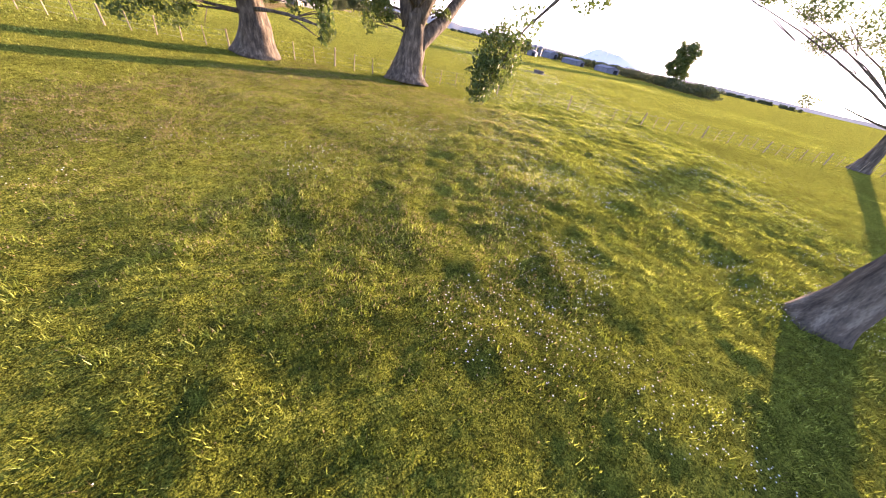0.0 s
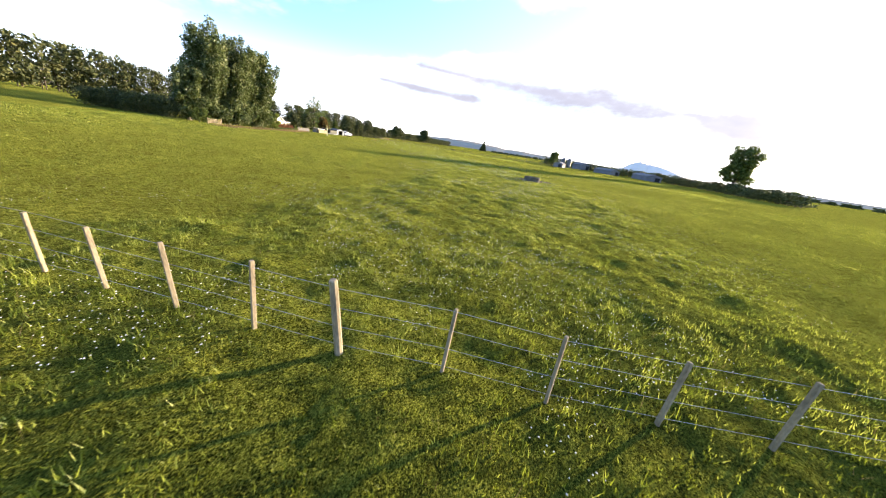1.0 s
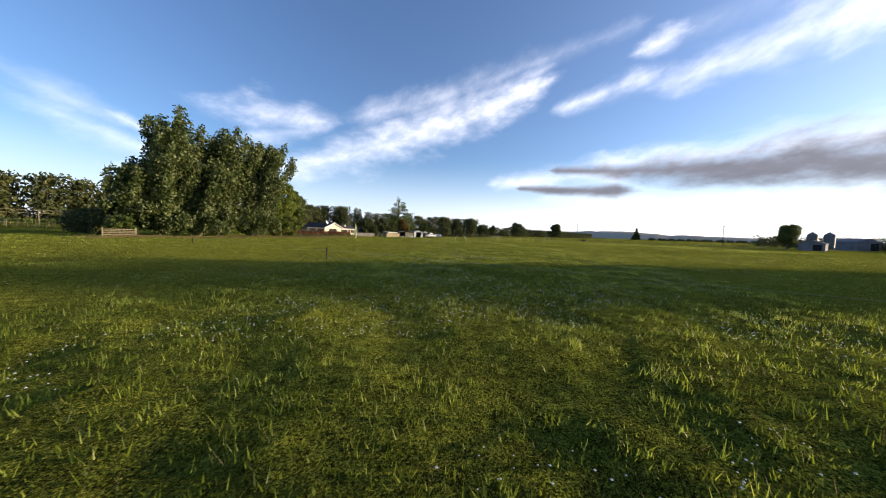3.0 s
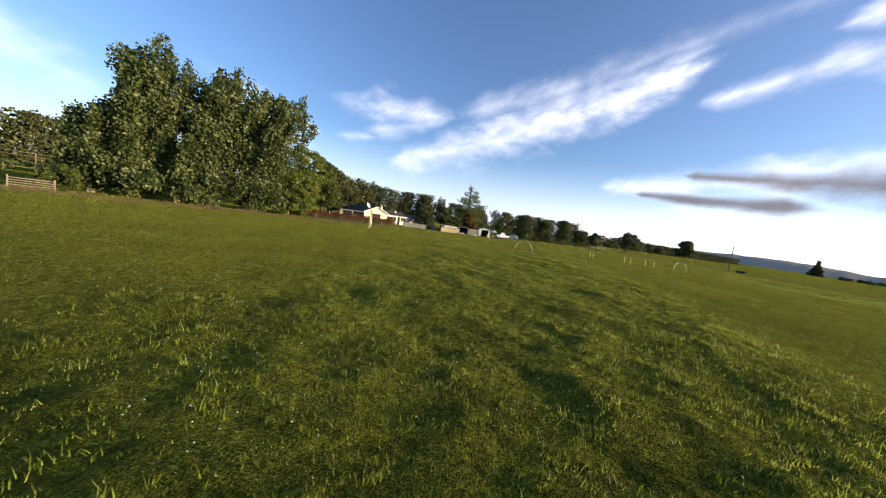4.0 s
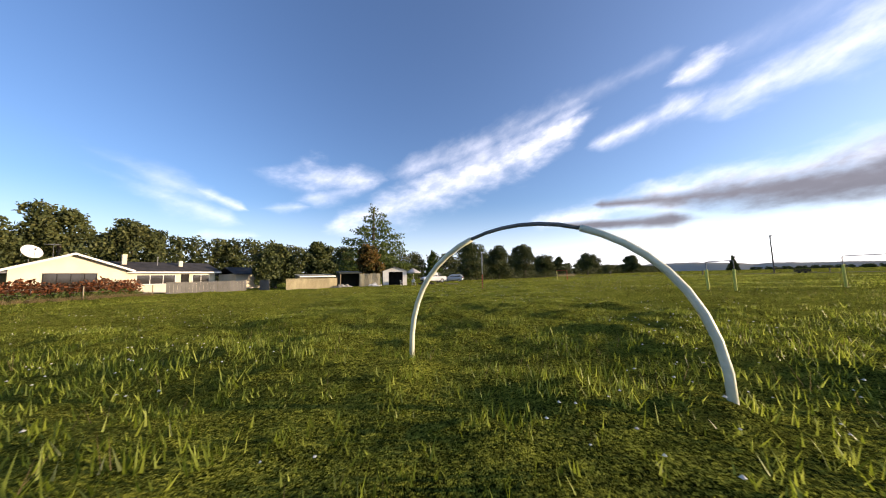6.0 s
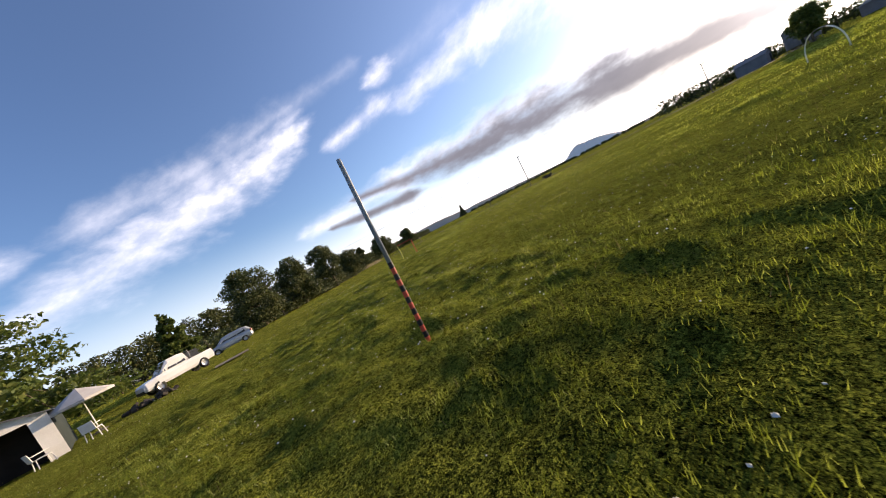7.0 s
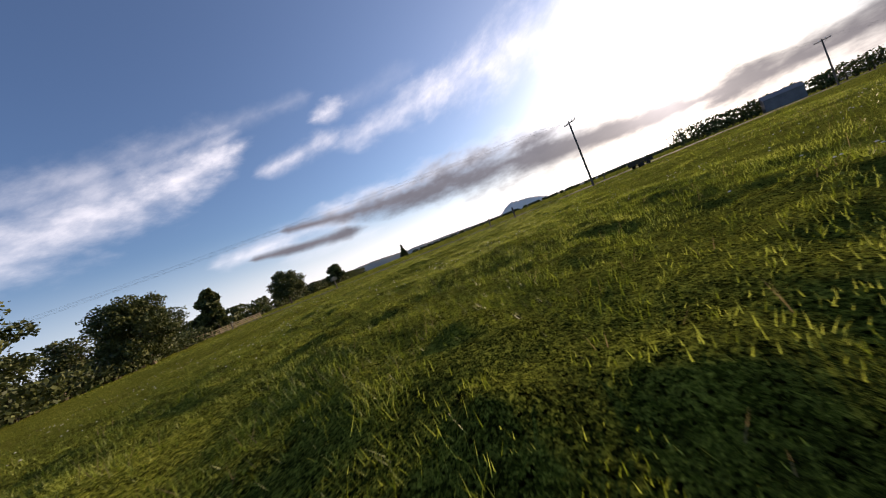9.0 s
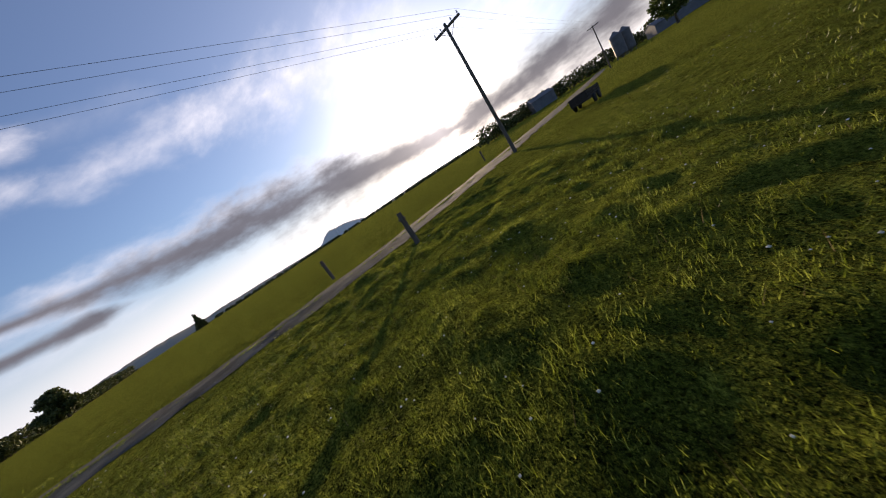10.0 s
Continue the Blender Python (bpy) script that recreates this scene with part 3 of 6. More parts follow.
def build_ground():
    gx, gy = spread(-34, 62, 0.75, 4700), spread(-214, 62, 0.75, 4700)
    xx, yy = np.meshgrid(gx, gy, indexing="ij")
    vs = np.stack([xx, yy, lie(xx, yy)], -1).reshape(-1, 3)
    ni, nj = len(gx), len(gy)
    i, j = np.meshgrid(np.arange(ni - 1), np.arange(nj - 1), indexing="ij")
    a = (i * nj + j).ravel()
    me = array_mesh("ground", vs, np.stack([a, a + nj, a + nj + 1, a + 1], -1))
    me.shade_smooth()
    tagged(part("ground", me, M_GROUND), "wide green pasture of uneven grazed grass", "ground", kind="structure")


build_ground()


def turf(line, half, step, seed, mat):
    """A strip of close turf over the ground beside a line of the plan, its edges sunk into the soil."""
    rng = np.random.default_rng(seed)
    xs, ys = [p[0] for p in line], [p[1] for p in line]
    gx, gy = np.arange(min(xs) - half, max(xs) + half, step), np.arange(min(ys) - half, max(ys) + half, step)
    xx, yy = np.meshgrid(gx, gy, indexing="ij")
    xx, yy = xx + rng.uniform(-0.35, 0.35, xx.shape) * step, yy + rng.uniform(-0.35, 0.35, yy.shape) * step
    d = off_line(xx, yy, line)
    edge = np.clip((half - d) / 1.2, 0, 1) * np.clip((off_line(xx, yy, ROAD) - 1.7) / 0.6, 0, 1) * np.clip((bare(xx, yy) - 2.25) / 0.5, 0, 1)
    z = lie(xx, yy) - 0.05 + edge * (0.05 + sward(xx, yy) + rng.uniform(-0.014, 0.006, xx.shape))
    ni, nj = xx.shape
    i, j = np.meshgrid(np.arange(ni - 1), np.arange(nj - 1), indexing="ij")
    keep = ((d[:-1, :-1] < half) & (edge[:-1, :-1] > 0)).ravel()
    a = (i * nj + j).ravel()[keep]
    used = np.zeros(ni * nj, int)
    fs = np.stack([a, a + nj, a + nj + 1, a + 1], -1)
    used[fs.ravel()] = 1
    number = np.cumsum(used) - 1
    me = array_mesh("turf", np.stack([xx, yy, z], -1).reshape(-1, 3)[used > 0], number[fs])
    me.shade_smooth()
    tagged(part("turf", me, mat), "close-grazed tufted green turf", "turf", kind="structure")


turf(RUN[7:], 6.0, 0.14, 71, M_GROUND)
turf(RUN[:8], 9.0, 0.23, 72, M_GROUND)


def ribbon(name, pts, width, mat, up, label, seed, crown=0.0, cuts=9):
    """A strip of road that follows a line of the plan, its edges frayed."""
    fine = []
    for (ax, ay), (bx, by) in zip(pts[:-1], pts[1:]):
        n = max(2, int(math.hypot(bx - ax, by - ay) / 0.6))
        fine += [(ax + (bx - ax) * k / n, ay + (by - ay) * k / n) for k in range(n)]
    fine.append(pts[-1])
    f = np.array(fine)
    for _ in range(6):
        f[1:-1] = (f[:-2] + 2 * f[1:-1] + f[2:]) / 4
    d = np.gradient(f, axis=0)
    d /= np.hypot(d[:, 0], d[:, 1])[:, None]
    nrm = np.stack([-d[:, 1], d[:, 0]], -1)
    vs, rows = [], np.linspace(-1, 1, cuts)
    for k, w in enumerate(rows):
        fray = 0.22 * vnoise(np.arange(len(f)) * 0.7, np.full(len(f), k * 3.7 + seed), seed) * abs(w) ** 3
        p = f + nrm * ((w * width / 2) * (1 + fray))[:, None]
        rut = -0.035 * np.exp(-((abs(w) - 0.55) / 0.22) ** 2) + crown * (1 - w * w)
        z = up + rut + 0.02 * vnoise(p[:, 0] * 2.2, p[:, 1] * 2.2, 5) - 0.05 * abs(w) ** 6
        vs.append(np.stack([p[:, 0], p[:, 1], z], -1))
    vs = np.stack(vs, 1).reshape(-1, 3)
    i, j = np.meshgrid(np.arange(len(f) - 1), np.arange(cuts - 1), indexing="ij")
    a = (i * cuts + j).ravel()
    me = array_mesh(name, vs, np.stack([a, a + cuts, a + cuts + 1, a + 1], -1))
    me.shade_smooth()
    return tagged(part(name, me, mat), label, name, kind="structure")


ribbon("driveway", ROAD, 3.1, M_GRAVEL, 0.06, "grey gravel farm track with worn wheel ruts", 4, 0.03)


def patch(name, cx, cy, r, mat, label, seed, up=0.035):
    vs, fs, rings, sides = [(cx, cy, up)], [], 7, 40
    for k in range(1, rings + 1):
        for s in range(sides):
            t = 2 * math.pi * s / sides
            rr = r * k / rings * (1 + 0.18 * float(vnoise(np.array(2.4 * math.cos(t) + seed), np.array(2.4 * math.sin(t)), seed)))
            x, y = cx + rr * math.cos(t) * 1.25, cy + rr * math.sin(t)
            vs.append((x, y, up + at(x, y) * 0.9 - 0.03 * (k / rings) ** 4 + 0.015 * float(vnoise(np.array(x * 3), np.array(y * 3), 6))))
    for s in range(sides):
        fs.append((0, 1 + s, 1 + (s + 1) % sides))
    for k in range(rings - 1):
        for s in range(sides):
            a, b = 1 + k * sides + s, 1 + k * sides + (s + 1) % sides
            fs.append((a, a + sides, b + sides, b))
    sh = Shape()
    sh.add(vs, fs)
    tagged(part(name, sh, mat, smooth=True), label, "soil", kind="structure")


patch("bare_soil", SOIL[0], SOIL[1], 2.75, M_SOIL, "trampled brown soil round the water trough", 3)


def rise(name, az0, az1, dist, profile, mat, label, thick=600, seed=0):
    """Far high ground seen from the field, by direction and angle of height."""
    n = 160
    vs, fs = [], []
    for k in range(n + 1):
        a = radians(az0 + (az1 - az0) * k / n)
        u = k / n
        h = np.interp(u, [p[0] for p in profile], [p[1] for p in profile])
        h = max(0.0, h * (1 + 0.10 * float(vnoise(np.array(u * 24), np.array(0.5), seed)) + 0.05 * float(vnoise(np.array(u * 70), np.array(0.5), seed + 1))))
        z = dist * math.tan(radians(h))
        for d, zz in ((dist - thick * 0.5, -4.0), (dist - thick * 0.2, z * 0.62), (dist, z), (dist + thick * 0.5, -4.0)):
            vs.append((d * math.sin(a), d * math.cos(a), zz))
    for k in range(n):
        for j in range(3):
            a = k * 4 + j
            fs.append((a, a + 4, a + 5, a + 1))
    sh = Shape()
    sh.add(vs, fs)
    tagged(part(name, sh, mat, smooth=True), label, "hills", kind="structure")


rise("hills", -12, 38, 3000, [(0, 0.3), (0.2, 0.75), (0.4, 1.25), (0.5, 1.2), (0.62, 0.85), (0.8, 0.6), (1, 0.3)], M_HILL, "low blue-grey hills along the horizon", 600, 2)
rise("hills", 46, 130, 2600, [(0, 0.25), (0.15, 0.5), (0.3, 0.35), (0.6, 0.6), (0.85, 0.5), (1, 0.2)], M_HILL, "low dim hills under the evening sun", 600, 5)
rise("hills", 130, 345, 3000, [(0, 0.2), (0.3, 0.8), (0.6, 1.0), (1, 0.4)], M_HILL, "low green-grey hills far across the plain", 600, 8)
rise("mountain", 37, 47.5, 4000, [(0, 0.0), (0.12, 0.55), (0.22, 1.35), (0.34, 1.75), (0.5, 1.6), (0.72, 1.2), (0.9, 0.6), (1, 0.0)], M_MOUNT, "pale blue flat-topped mountain on the horizon", 500, 4)

# ---- leaves and trees ----


def leaf_quads(centres, size, rng, droop=0.0, slim=0.55):
    """Four-cornered leaves at the given places, turned every way."""
    n = len(centres)
    d = rng.normal(size=(n, 3))
    d[:, 2] -= droop
    d /= np.linalg.norm(d, axis=1)[:, None]
    e = np.cross(d, rng.normal(size=(n, 3)))
    e /= np.linalg.norm(e, axis=1)[:, None]
    s = size * rng.uniform(0.6, 1.35, n)[:, None]
    up = np.cross(d, e) * s * 0.18
    a, b = d * s, e * s * slim
    vs = np.stack([centres - a, centres + b + up, centres + a, centres - b + up], 1).reshape(-1, 3)
    fs = np.arange(4 * n).reshape(n, 4)
    return vs, fs


def clump_leaves(blobs, per, size, rng, droop=0.0, slim=0.55):
    """Leaves over a set of blobs (x, y, z, rx, ry, rz): dense in an uneven shell, thin at the rim."""
    pts = []
    tot = sum(b[3] * b[4] for b in blobs)
    for x, y, z, rx, ry, rz in blobs:
        n = max(8, int(per * rx * ry / tot))
        u = rng.normal(size=(n, 3))
        u /= np.linalg.norm(u, axis=1)[:, None]
        wob = 1 + 0.22 * np.sin(u[:, 0] * 5.1 + x) * np.sin(u[:, 1] * 4.3 + y) + 0.12 * np.sin(u[:, 2] * 9.0 + z)
        r = rng.uniform(0.15, 1.0, n) ** 0.45 * wob
        pts.append(np.stack([x + u[:, 0] * rx * r, y + u[:, 1] * ry * r, z + u[:, 2] * rz * r], -1))
    return leaf_quads(np.concatenate(pts), size, rng, droop, slim)


def bent(a, b, sag, n=5, rng=None, jit=0.0):
    a, b = Vector(a), Vector(b)
    out = []
    for k in range(n + 1):
        t = k / n
        p = a.lerp(b, t)
        p.z += sag * 4 * t * (1 - t)
        if rng is not None and 0 < k < n:
            p += Vector(rng.normal(size=3)) * jit
        out.append(p)
    return out


def thick_line(v):
    """Twice as many steps along a row of points or of radii."""
    out = []
    for a, b in zip(v[:-1], v[1:]):
        mid = (a + b) / 2 if not isinstance(a, tuple) else tuple((p + q) / 2 for p, q in zip(a, b))
        out += [a, mid]
    return out + [v[-1]]


def tree(name, label, x, y, blobs, trunk, leaves, size, leafmat, barkmat, seed, limbs=None, droop=0.0, group="", extra=None, slim=0.55, twigs=0):
    """A tree: a flared trunk (height, radius, lean x, lean y), limbs to the middle of each blob, and a crown of single leaves."""
    rng = np.random.default_rng(seed)
    top = thing(name, label, "tree", pose(x, y, at(x, y, -0.08)), group)
    th, tr, lx, ly = trunk
    sh = Shape()
    pts, rad = [], []
    for k in range(17):
        t = k / 16
        pts.append((lx * t * t + 0.10 * tr * math.sin(5 * t + seed), ly * t * t + 0.10 * tr * math.cos(4 * t + seed), th * t))
        rad.append(tr * (1.0 - 0.45 * t) * (1 + 0.55 * math.exp(-t * th / (0.5 + 0.35 * tr))))
    sh.tube(pts, rad, 18, True, 0.10)
    part("trunk", sh, barkmat, top, smooth=True)
    for p, r in extra or ():
        sh = Shape()
        sh.tube(thick_line(p), thick_line(r), 12, True, 0.10)
        part("limb", sh, barkmat, top, smooth=True)
    picks = blobs if limbs is None else blobs[:limbs]
    for bx, by, bz, rx, ry, rz in picks:
        s = Vector(pts[8]).lerp(Vector(pts[16]), min(1.0, max(0.0, (bz - th * 0.5) / (th * 0.8 + 0.01))))
        r0 = max(0.035, min(0.13, tr * 0.34))
        sh = Shape()
        sh.tube(bent(s, (bx, by, bz), 0.06 * bz, 5, rng, 0.05 * rx), [r0, r0 * 0.8, r0 * 0.6, r0 * 0.42, r0 * 0.28, r0 * 0.12], 7)
        for _ in range(twigs):
            e = Vector((bx, by, bz)) + Vector(rng.normal(size=3) * np.array([rx, ry, rz]) * 0.55)
            m = Vector(s).lerp(Vector((bx, by, bz)), 0.6)
            sh.tube(bent(m, e, 0.1, 3, rng, 0.04), [r0 * 0.3, r0 * 0.22, r0 * 0.14, r0 * 0.06], 5)
        part("branch", sh, barkmat, top, smooth=True)
    vs, fs = clump_leaves(blobs, leaves, size, rng, droop, slim)
    part("crown", array_mesh("crown", vs, fs), leafmat, top)
    return top


def round_blobs(rng, h, low, rad, n, flat=0.75):
    """Blobs that fill a spreading crown from height low to h, with gaps and an uneven outline."""
    out = []
    for k in range(n):
        t = (k + 0.5) / n
        z = low + (h - low) * (0.12 + 0.76 * t)
        env = math.sin(math.pi * min(1, max(0.05, (z - low) / (h - low))) ** 0.75) ** 0.6
        a = k * 2.4 + rng.uniform(-0.4, 0.4)
        d = rad * env * rng.uniform(0.25, 0.72)
        r = rad * rng.uniform(0.19, 0.36)
        out.append((d * math.cos(a), d * math.sin(a), z, r, r, r * flat))
    return out


def layer_blobs(rng, h, low, rad, n):
    """Blobs of a conifer, in drooping tiers."""
    out = []
    for k in range(n):
        t = (k + 0.5) / n
        z = low + (h - low) * t
        w = rad * (1 - t) ** 0.8 + 0.25
        a = k * 2.4 + rng.uniform(-0.3, 0.3)
        d = w * rng.uniform(0.35, 0.8)
        out.append((d * math.cos(a), d * math.sin(a), z, w * 0.5, w * 0.5, max(0.4, (h - low) / n * 1.5)))
    return out



# the two old trees at the fence, with heavy limbs low on the trunk
old = [(-1.6, 1.5, 9.5, 2.4, 2.4, 1.8), (2.2, -2.5, 8.5, 2.3, 2.3, 1.7), (-3.6, -2.6, 8.8, 2.4, 2.4, 1.9), (3.8, 3.2, 10.2, 2.2, 2.2, 1.6), (0.4, 0.6, 12.5, 3.0, 3.0, 2.2),
       (-4.6, 2.0, 7.0, 1.7, 1.7, 1.3), (4.6, -0.6, 12.0, 2.2, 2.2, 1.7), (-1.0, 4.4, 6.3, 1.3, 1.3, 1.1), (-2.6, 0.6, 5.6, 1.2, 1.2, 0.9), (1.2, 2.6, 5.4, 1.0, 1.0, 0.8), (0.6, -3.8, 6.4, 1.2, 1.2, 0.9), (4.4, 5.2, 7.9, 1.0, 1.0, 0.8), (2.2, 4.6, 6.6, 0.9, 0.9, 0.8), (-1.6, -3.0, 7.2, 1.2, 1.2, 1.0), (0.8, 1.4, 6.6, 1.3, 1.3, 1.0), (-2.8, 2.4, 5.0, 1.2, 1.2, 0.9), (-2.4, -0.6, 4.4, 0.9, 0.9, 0.9), (-3.2, 0.6, 3.6, 0.7, 0.7, 0.8), (2.4, 1.0, 5.0, 0.7, 0.7, 0.5), (4.2, 2.4, 7.2, 0.7, 0.7, 0.6)]
tree("old_willow", "old tree with furrowed bark and a heavy low limb", -3.2, -173.2, old, (4.7, 1.22, 0.15, 0.1), 23000, 0.13, M_LEAF_OAK, M_BARK, 11,
     extra=[([(0.3, 0.0, 2.4), (1.3, 0.4, 3.5), (2.6, 1.3, 4.6), (4.4, 2.8, 6.6), (6.0, 4.0, 8.8), (7.2, 5.0, 11.0)], [0.66, 0.60, 0.50, 0.40, 0.30, 0.15]),
            ([(-0.35, 0.1, 3.8), (-0.85, 0.2, 5.6), (-1.0, 0.2, 7.6), (-1.5, 0.6, 10.2)], [0.52, 0.44, 0.36, 0.18]),
            ([(0.2, 0.0, 4.0), (0.8, -0.3, 5.7), (1.5, -0.6, 7.0)], [0.66, 0.52, 0.40]),
            ([(0.2, 0.3, 4.2), (0.5, 0.6, 6.5), (0.7, 0.9, 9.0), (0.6, 1.2, 12.0)], [0.58, 0.46, 0.33, 0.14])], droop=0.6, group="old trees at the fence", twigs=2)
old1 = [(x * 1.05, y, z * 0.98, rx, ry, rz) for x, y, z, rx, ry, rz in old] + [(-6.0, -4.0, 4.6, 1.6, 1.6, 1.2), (-8.0, -3.0, 4.2, 1.7, 1.7, 1.0), (-4.0, -5.2, 5.2, 1.4, 1.4, 1.0), (3.2, -3.8, 3.9, 0.5, 0.5, 0.9), (-1.6, -4.0, 4.4, 0.7, 0.7, 0.7), (-3.4, -3.4, 2.6, 1.3, 1.3, 1.3), (-5.2, -4.4, 2.9, 1.5, 1.5, 1.4), (-2.4, -2.4, 4.6, 1.2, 1.2, 1.0), (2.6, -2.2, 5.4, 1.2, 1.2, 0.9), (4.6, -1.4, 5.8, 1.0, 1.0, 0.7)] + [(5.2, -9.8, 3.2, 0.45, 0.45, 0.8), (5.0, -9.2, 4.4, 0.6, 0.6, 0.6)] * 3
tree("old_willow", "old furrowed tree with low hanging twigs by the fence", -14.4, -172.6, old1, (4.6, 1.15, -0.1, 0.2), 22000, 0.14, M_LEAF_OAK, M_BARK, 12,
     extra=[([(0, 0, 3.8), (0.9, -0.6, 5.0), (2.0, -1.0, 6.8), (2.6, -1.6, 9.4)], [0.60, 0.48, 0.34, 0.14]), ([(0, 0, 3.7), (-1.0, 0.5, 5.0), (-2.4, 0.8, 6.4), (-4.2, 0.8, 8.0)], [0.58, 0.46, 0.32, 0.14]), ([(2.0, -1.0, 6.8), (3.4, -4.4, 7.6), (4.6, -7.6, 6.4), (5.2, -9.6, 3.4)], [0.16, 0.11, 0.06, 0.02])],
     droop=0.6, group="old trees at the fence", twigs=2)
# the tree over the start of the flight, with a branch that hangs across the way
start = [(2.0, 3.0, 11.5, 3.2, 3.2, 2.4), (-3.5, -2.0, 11.0, 3.0, 3.0, 2.2), (3.5, -3.0, 10.5, 3.0, 3.0, 2.2), (-1.0, 3.5, 10.8, 2.6, 2.6, 2.0), (0.0, 0.0, 14.0, 3.5, 3.5, 2.5), (-2.2, 6.0, 8.8, 1.6, 1.6, 1.3),
         (-4.7, 11.3, 4.9, 0.9, 0.9, 0.8), (-3.8, 9.1, 6.2, 0.8, 0.8, 0.7)] + [(-5.1, 12.1, 4.1, 0.95, 0.95, 0.85), (-5.5, 11.7, 3.2, 0.85, 0.85, 0.75), (-5.9, 11.3, 2.5, 0.5, 0.5, 0.5), (-4.4, 12.5, 3.4, 0.6, 0.6, 0.7)] * 5
tree("old_willow", "dark-trunked old tree against the low sun, one leafy branch hanging", 3.0, -199.5, start, (4.4, 0.50, 0.2, 0.0), 18000, 0.085, M_LEAF_OAK, M_BARK, 13,
     limbs=6, extra=[([(0, 0, 3.8), (-1.2, 2.6, 6.6), (-2.7, 6.2, 8.2), (-3.8, 9.2, 6.8), (-4.6, 11.2, 4.9), (-5.4, 11.7, 3.0)], [0.30, 0.24, 0.16, 0.08, 0.04, 0.02]), ([(0, 0, 3.4), (0.8, 0.6, 4.8), (1.8, 1.6, 7.0), (2.0, 3.0, 10.0)], [0.4, 0.34, 0.24, 0.12])],
     droop=0.8, group="old trees at the fence", twigs=2)
# the last, low clump is added only to throw a shadow on the pasture
sunny = [(-6, 4, 12, 3.4, 3.4, 2.4), (-10, 8, 12.5, 2.6, 2.6, 1.4), (-13.5, 11, 13.0, 1.9, 1.9, 1.0), (-16.5, 14, 13.0, 1.2, 1.2, 0.7), (-3, -4, 13, 3.6, 3.6, 2.4), (4, 3, 13.5, 3.6, 3.6, 2.6), (0, 0, 16, 4, 4, 3), (3, -5, 10, 2.8, 2.8, 2.2), (-8, 0, 9.5, 2.2, 2.2, 1.8), (-6, 8, 10.4, 1.8, 1.8, 1.2), (1.6, 9.6, 5.4, 1.3, 1.3, 0.9)]
tree("old_willow", "broad old tree whose branches overhang the pasture towards the sun", 46.0, -183.0, sunny, (5.0, 0.7, -0.3, 0.2), 27000, 0.12, M_LEAF_OAK, M_BARK, 14, droop=0.3, group="old trees at the fence", twigs=2)

# poplars


def poplar_blobs(rng, h, rad, n, lean):
    """Clumps along limbs that fan up and outward from a low fork and bend with the wind, over a dense low skirt."""
    out = []
    for k in range(n):
        a = k * 2.4 + rng.uniform(-0.5, 0.5)
        reach = rad * math.sqrt((k + 0.6) / n) * rng.uniform(0.8, 1.1)
        top = h * (1.0 - 0.25 * (reach / rad) ** 2) * rng.uniform(0.88, 1.03)
        for q in range(9):
            t = 0.14 + 0.82 * (q + rng.uniform(-0.3, 0.3)) / 8
            d = reach * t ** 0.62
            r = rad * rng.uniform(0.18, 0.29) * (1.25 - 0.45 * t)
            out.append((d * math.cos(a) + lean[0] * t ** 1.8, d * math.sin(a) + lean[1] * t ** 1.8, max(1.6, top * t), r, r, r * rng.uniform(1.3, 2.0)))
    for k in range(16):
        u = rng.normal(size=3)
        u /= np.linalg.norm(u)
        r = rad * rng.uniform(0.30, 0.40)
        out.append((u[0] * rad * 0.72 + lean[0] * 0.35, u[1] * rad * 0.72 + lean[1] * 0.35, h * (0.60 + 0.25 * u[2]), r, r, r * 1.25))
    for k in range(18):
        a, d = k * 2.4, rad * rng.uniform(0.35, 0.95)
        out.append((d * math.cos(a), d * math.sin(a), rng.uniform(1.6, 5.0), rad * 0.26, rad * 0.26, rad * 0.26))
    return out


for k, (px, py, h, rad, n) in enumerate([(-36.6, -90.6, 23.2, 4.8, 14), (-38.4, -94.8, 13.5, 3.2, 7), (-33.8, -83.4, 22.6, 4.9, 13), (-31.0, -77.4, 21.8, 4.6, 13), (-34.2, -86.6, 14.0, 3.6, 6)]):
    r2 = np.random.default_rng(40 + k)
    bl = poplar_blobs(r2, h, rad, n, (0.4, (1.8, 0.8, 3.2, 4.4, 2.0)[k]))
    fork = []
    for q in range(5):
        bx, by, bz = bl[q * 9 * (n // 5) + 5][:3]
        fork.append(([(0.0, 0.0, 0.25), (bx * 0.16, by * 0.16, 1.6), (bx * 0.5, by * 0.5, bz * 0.5), (bx, by, bz)], [0.26, 0.20, 0.13, 0.04]))
    tree("poplar", "tall wind-swept poplar with silvery green leaves", px, py, bl, (h * 0.72, 0.34, 0.5, 1.6), 42000 if n > 8 else 17000, 0.21, M_LEAF_POP, M_BARK_PALE, 60 + k, limbs=30, group="poplars in a clump", slim=0.7, extra=fork)

# shrubs and garden trees round the house
SHRUBS = [
    ("shrub", "low spreading shrub beside the poplar trunks", -34.6, -97.6, 3.4, 2.4, M_LEAF_OAK, 0.1), ("shrub", "yellow-green bush under the poplars", -29.4, -70.6, 5.6, 2.6, M_LEAF_LIME, 0.1), ("shrub", "yellow-green bush under the poplars", -31.0, -72.6, 4.6, 2.2, M_LEAF_LIME, 0.1)]
for k, (nm, lb, px, py, h, rad, mt, low) in enumerate(SHRUBS):
    r2 = np.random.default_rng(100 + k)
    tree(nm, lb, px, py, round_blobs(r2, h, low, rad, 10, 0.8), (h * 0.5, 0.09, 0, 0), 4200, 0.17, mt, M_BARK, 110 + k)
